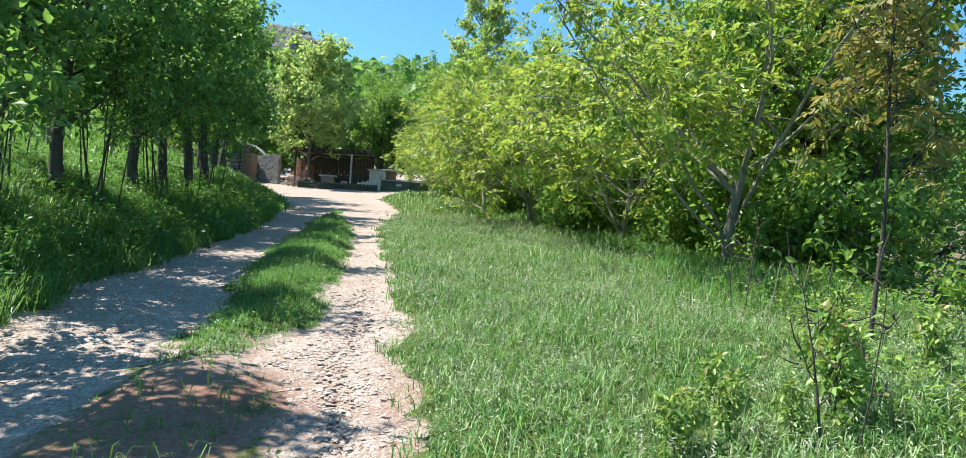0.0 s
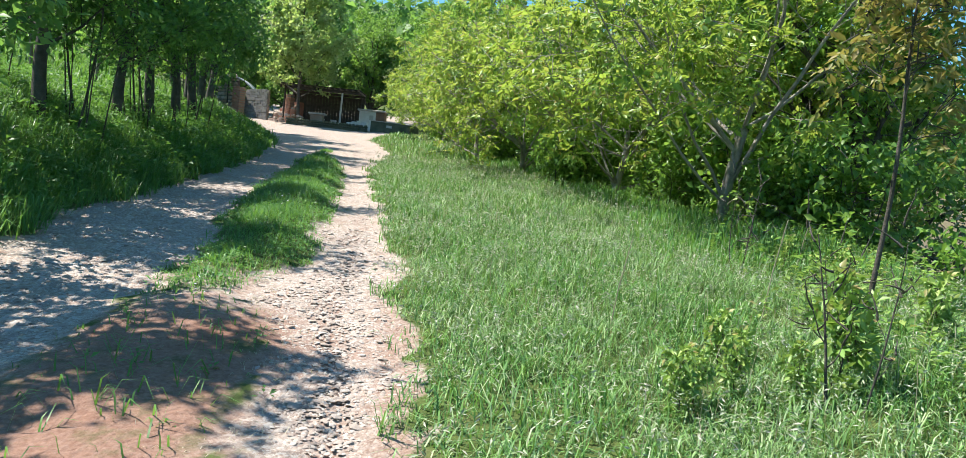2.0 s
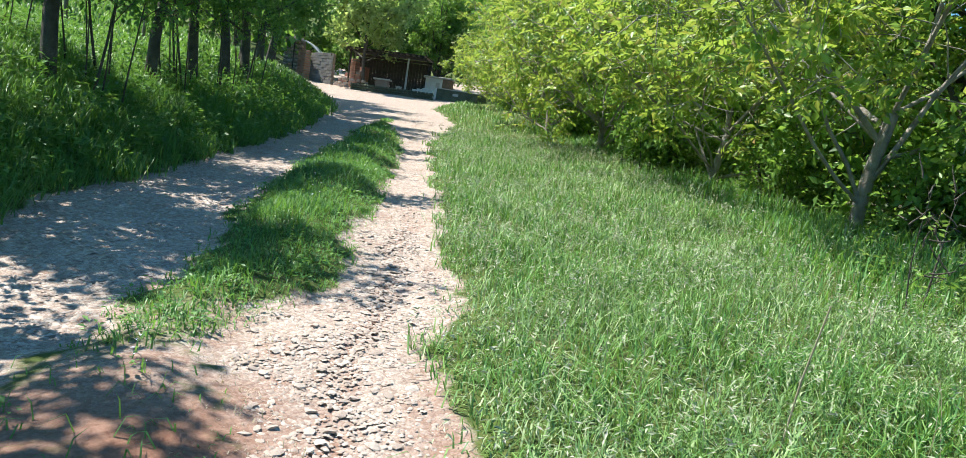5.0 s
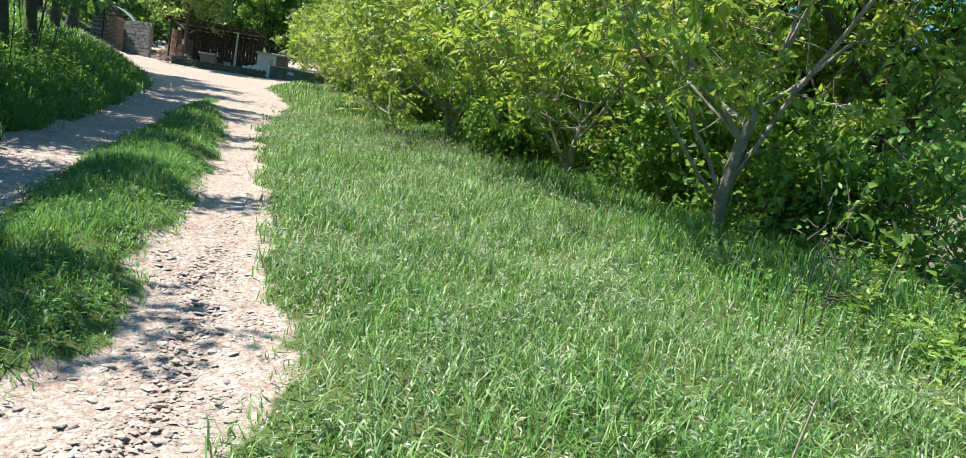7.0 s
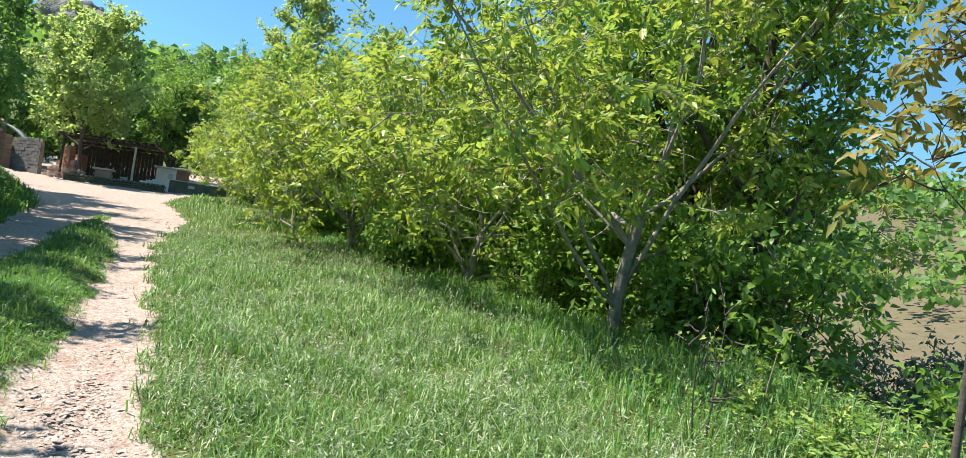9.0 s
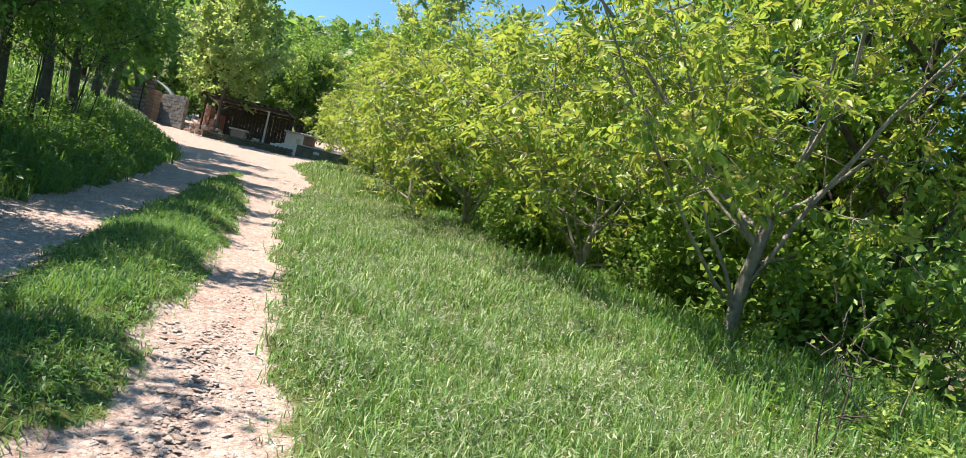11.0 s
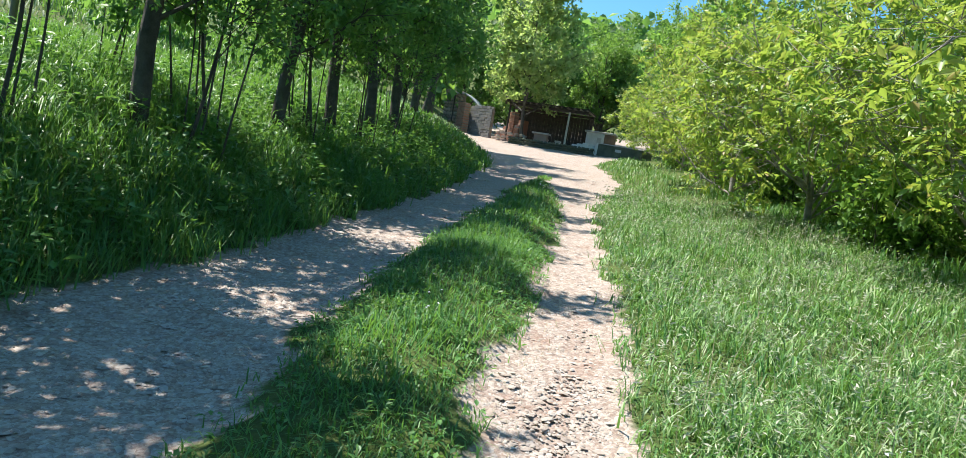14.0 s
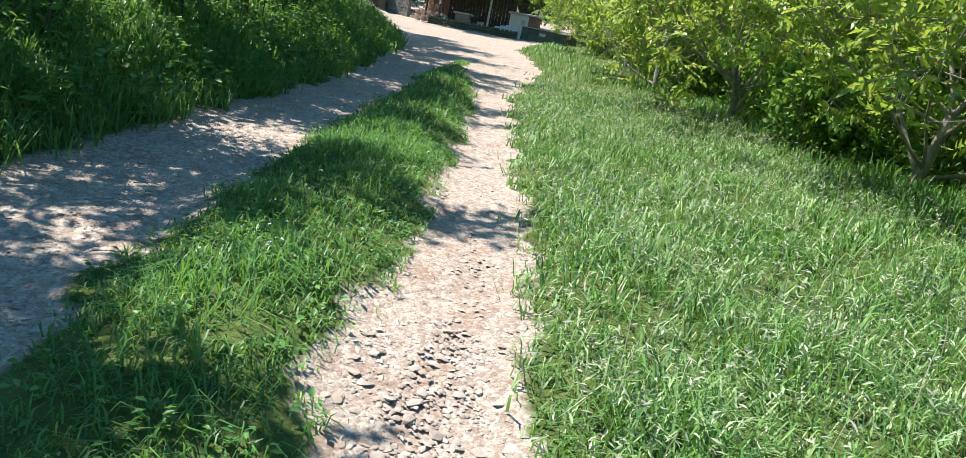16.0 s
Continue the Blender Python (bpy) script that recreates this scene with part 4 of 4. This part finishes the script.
# low wall: its dark mossy colour also carries the yard's shade
low = thing("low_wall", at(-13.5, 51.0, place(-13.5, 51.0) - 0.10), "low mossy retaining wall along the track, the yard's shade in its dark colour", "wall")
part("core", boxed(0, 6.0, 0.1, 0.4, 0, 0.36, bevel=0.03), MOSSY, low)
part("coping", boxed(-0.03, 6.03, 0.05, 0.45, 0.362, 0.41, bevel=0.015), MOSSY, low)
stones("stone", low, MOSSY, 0.0, 6.0, 0.05, 0.32, 0.0, 0.34, 0.2, 12)
low.rotation_euler = (0, math.atan2(place(-13.5, 51) - place(-7.8, 49.1), 6.0), radians(-18.4))

# whitewashed wash-house with its basin and steps
shed = thing("wash_house", at(-8.2, 54.1, place(-8.2, 54) - 0.1), "small whitewashed wash-house with a flat slab roof", "outhouse")
part("wall", boxed(-0.85, 0.35, 0, 1.3, 0, 1.28, bevel=0.02), WHITE, shed)
part("side_wall", boxed(0.352, 0.98, 0.02, 1.28, 0, 1.26, bevel=0.015), RED_PAINT, shed)
part("roof", boxed(-0.98, 1.05, -0.14, 1.42, 1.282, 1.40, bevel=0.02), CONCRETE, shed)
part("niche", boxed(-0.1, 0.18, -0.03, -0.002, 0.45, 1.0, bevel=0.008), CONCRETE, shed)
basin = thing("white_basin", at(-8.65, 51.2, place(-8.65, 51.2) - 0.03), "white stepped stone basin in front of the wash-house", "basin")
for k, (x0, x1, h) in enumerate(((-0.68, -0.36, 0.44), (-0.355, -0.02, 0.52), (-0.015, 0.33, 0.60), (0.335, 0.68, 0.56))):
    part("block", boxed(x0, x1, -0.3, 0.3, -0.1, h, bevel=0.025), WHITE, basin)
trough = thing("water_trough", at(-7.75, 50.2, place(-6.5, 49.5) - 0.12), "long mossy concrete trough with a pale end", "trough")
trough.rotation_euler = (0, radians(3.0), radians(-30))
part("front_wall", boxed(0.16, 3.3, 0, 0.12, 0, 0.84, bevel=0.02), MOSSY, trough)
part("back_wall", boxed(0.16, 3.3, 0.9, 1.02, 0, 0.84, bevel=0.02), MOSSY, trough)
part("end_wall", boxed(0.0, 0.155, 0, 1.02, 0, 0.88, bevel=0.02), WHITE, trough, "whitewashed end")
part("end_wall", boxed(3.305, 3.42, 0, 1.02, 0, 0.84, bevel=0.02), MOSSY, trough)
part("rim", boxed(0.16, 3.42, -0.04, 0.16, 0.842, 0.89, bevel=0.012), CONCRETE, trough)
part("plaque", boxed(1.5, 1.95, -0.012, -0.002, 0.5, 0.66, bevel=0.003), SHEET, trough)

# leaning fence posts in the slope and the pale seed stalk
for x, y, h, tx in ((-9.45, 12.2, 1.9, 3), (-9.9, 16.4, 1.7, -3), (-10.6, 20.4, 1.7, 2)):
    ps = thing("fence_post", pose(x, y, place(x, y, -0.1), tx, 2 * tx, 0), "thin weathered wooden fence post on the slope", "post", "fence posts")
    v, f = tubes([(np.array([[0, 0, 0], [0.01, 0, h * 0.5], [0, 0, h]]), np.array([0.045, 0.042, 0.038]))], 8)
    part("pole", smooth(fast_mesh("pole", v, f, WOOD)), WOOD, ps)
for x, y, h in ((3.8, 9.0, 0.62), (2.35, 6.3, 0.9), (0.95, 5.6, 0.75)):
    sk = thing("dry_stalk", pose(x, y, place(x, y, -0.03), 3, 4, 0), "single tall pale dry grass stalk", "stalk", "dry stalks")
    v, f = tubes([(np.array([[0, 0, 0], [0.01, 0.01, h * 0.5], [0.04, 0.0, h]]), np.array([0.005, 0.005, 0.004]))], 6)
    part("stem", smooth(fast_mesh("stem", v, f, DRY)), DRY, sk)

# distant crag
bm = bmesh.new()
bmesh.ops.create_icosphere(bm, subdivisions=5, radius=1.0)
for v in bm.verts:
    n = noise.fractal(v.co * 2.6, 1.0, 2.0, 5)
    v.co = Vector((v.co.x * 24, v.co.y * 20, v.co.z * 26)) * (1 + 0.22 * n)
crag = bpy.data.meshes.new("crag")
bm.to_mesh(crag)
bm.free()
crag.materials.append(ROCK)
cr = tagged(new("crag", smooth(crag)), "bare grey rocky crag above the woods", "crag", kind="structure")
cr.location = (-93, 330, 62)


# ---- stones of the track, last ----
def pebble(k):
    r = random.Random(700 + k)
    bm = bmesh.new()
    bmesh.ops.create_icosphere(bm, subdivisions=1, radius=0.5)
    q = Vector((r.uniform(0.9, 1.3), r.uniform(0.7, 1.0), r.uniform(0.2, 0.34)))
    cut = [(Vector([r.uniform(-1, 1) for _ in range(3)]).normalized(), r.uniform(0.28, 0.42)) for _ in range(4)]
    for v in bm.verts:
        for n, d in cut:
            s = v.co.dot(n) - d
            if s > 0:
                v.co -= n * s
        v.co = Vector((v.co.x * q.x, v.co.y * q.y, v.co.z * q.z))
    me = bpy.data.meshes.new("stone")
    bm.to_mesh(me)
    bm.free()
    me.materials.append(STONE)
    return me


shapes = [pebble(k) for k in range(8)]
rng = np.random.default_rng(77)
px, py = scatter(rng, 3000, -2.0, 0.2, 3.6, 9.5, lambda x, y: (track_mask(x, y) > 0.8) * (x > rl(y) - 0.1) * 0.9)
for x, y in list(zip(px, py))[:290]:
    s = float(rng.uniform(0.035, 0.085))
    ob = new("stone", shapes[int(rng.integers(8))])
    ob.parent = ground
    ob.matrix_basis = pose(x, y, place(x, y, -0.03), rng.uniform(-15, 15), rng.uniform(-15, 15), rng.uniform(0, 360)) @ Matrix.Diagonal((s, s, s, 1))


def gravel(name, label, seed, n, area, keep, size):
    rng = np.random.default_rng(seed)
    x, y = scatter(rng, n, *area, keep)
    n = len(x)
    base = np.array([[1.1, 0, -0.1], [0, 0.8, -0.1], [-1, 0, -0.1], [0, -0.8, -0.1], [0.45, 0.3, 0.3], [-0.35, -0.25, 0.3]], float) * 0.5
    tri = np.array([[0, 1, 4], [1, 2, 5], [1, 5, 4], [2, 3, 5], [3, 0, 4], [3, 4, 5]])
    s = size * rng.uniform(0.4, 1.5, (n, 1)) ** 1.3
    v = base[None] * (1 + rng.uniform(-0.4, 0.4, (n, 6, 3)))
    a = rng.uniform(0, 6.283, n)
    c, q = np.cos(a)[:, None], np.sin(a)[:, None]
    v[..., 2] += v[..., 0] * rng.uniform(-0.25, 0.25, (n, 1)) + v[..., 1] * rng.uniform(-0.25, 0.25, (n, 1))
    v = np.stack([v[..., 0] * c - v[..., 1] * q, v[..., 0] * q + v[..., 1] * c, v[..., 2]], -1) * s[:, None]
    v = v + np.stack([x, y, height(x, y) - 0.034], -1)[:, None]
    f = tri[None] + (np.arange(n) * 6)[:, None, None]
    return tagged(new(name, fast_mesh(name, v.reshape(-1, 3), f.reshape(-1, 3), STONE)), label, "gravel", kind="stuff")


on = lambda x, y: np.clip(track_mask(x, y) * 1.5 - 0.45, 0, 1) * (0.35 + 0.65 * clump(x, y, 2.9, 1.4))
gravel("gravel", "loose pale crushed limestone on the near track", 41, 18000, (-5.2, 0.3, 2.2, 11), on, 0.026)
gravel("gravel", "packed pale limestone flakes in the right wheel track", 43, 24000, (-2.3, 0.1, 3.2, 9.5), lambda x, y: on(x, y) * (x > rl(y) - 0.2), 0.028)
gravel("gravel", "coarse grey gravel in the left wheel track", 44, 23000, (-5.2, -2.2, 3.5, 13), lambda x, y: on(x, y) * (x < lr(y) + 0.2), 0.036)
gravel("gravel", "loose pale gravel farther along the track", 42, 14000, (-7.5, -0.8, 11, 30), on, 0.036)
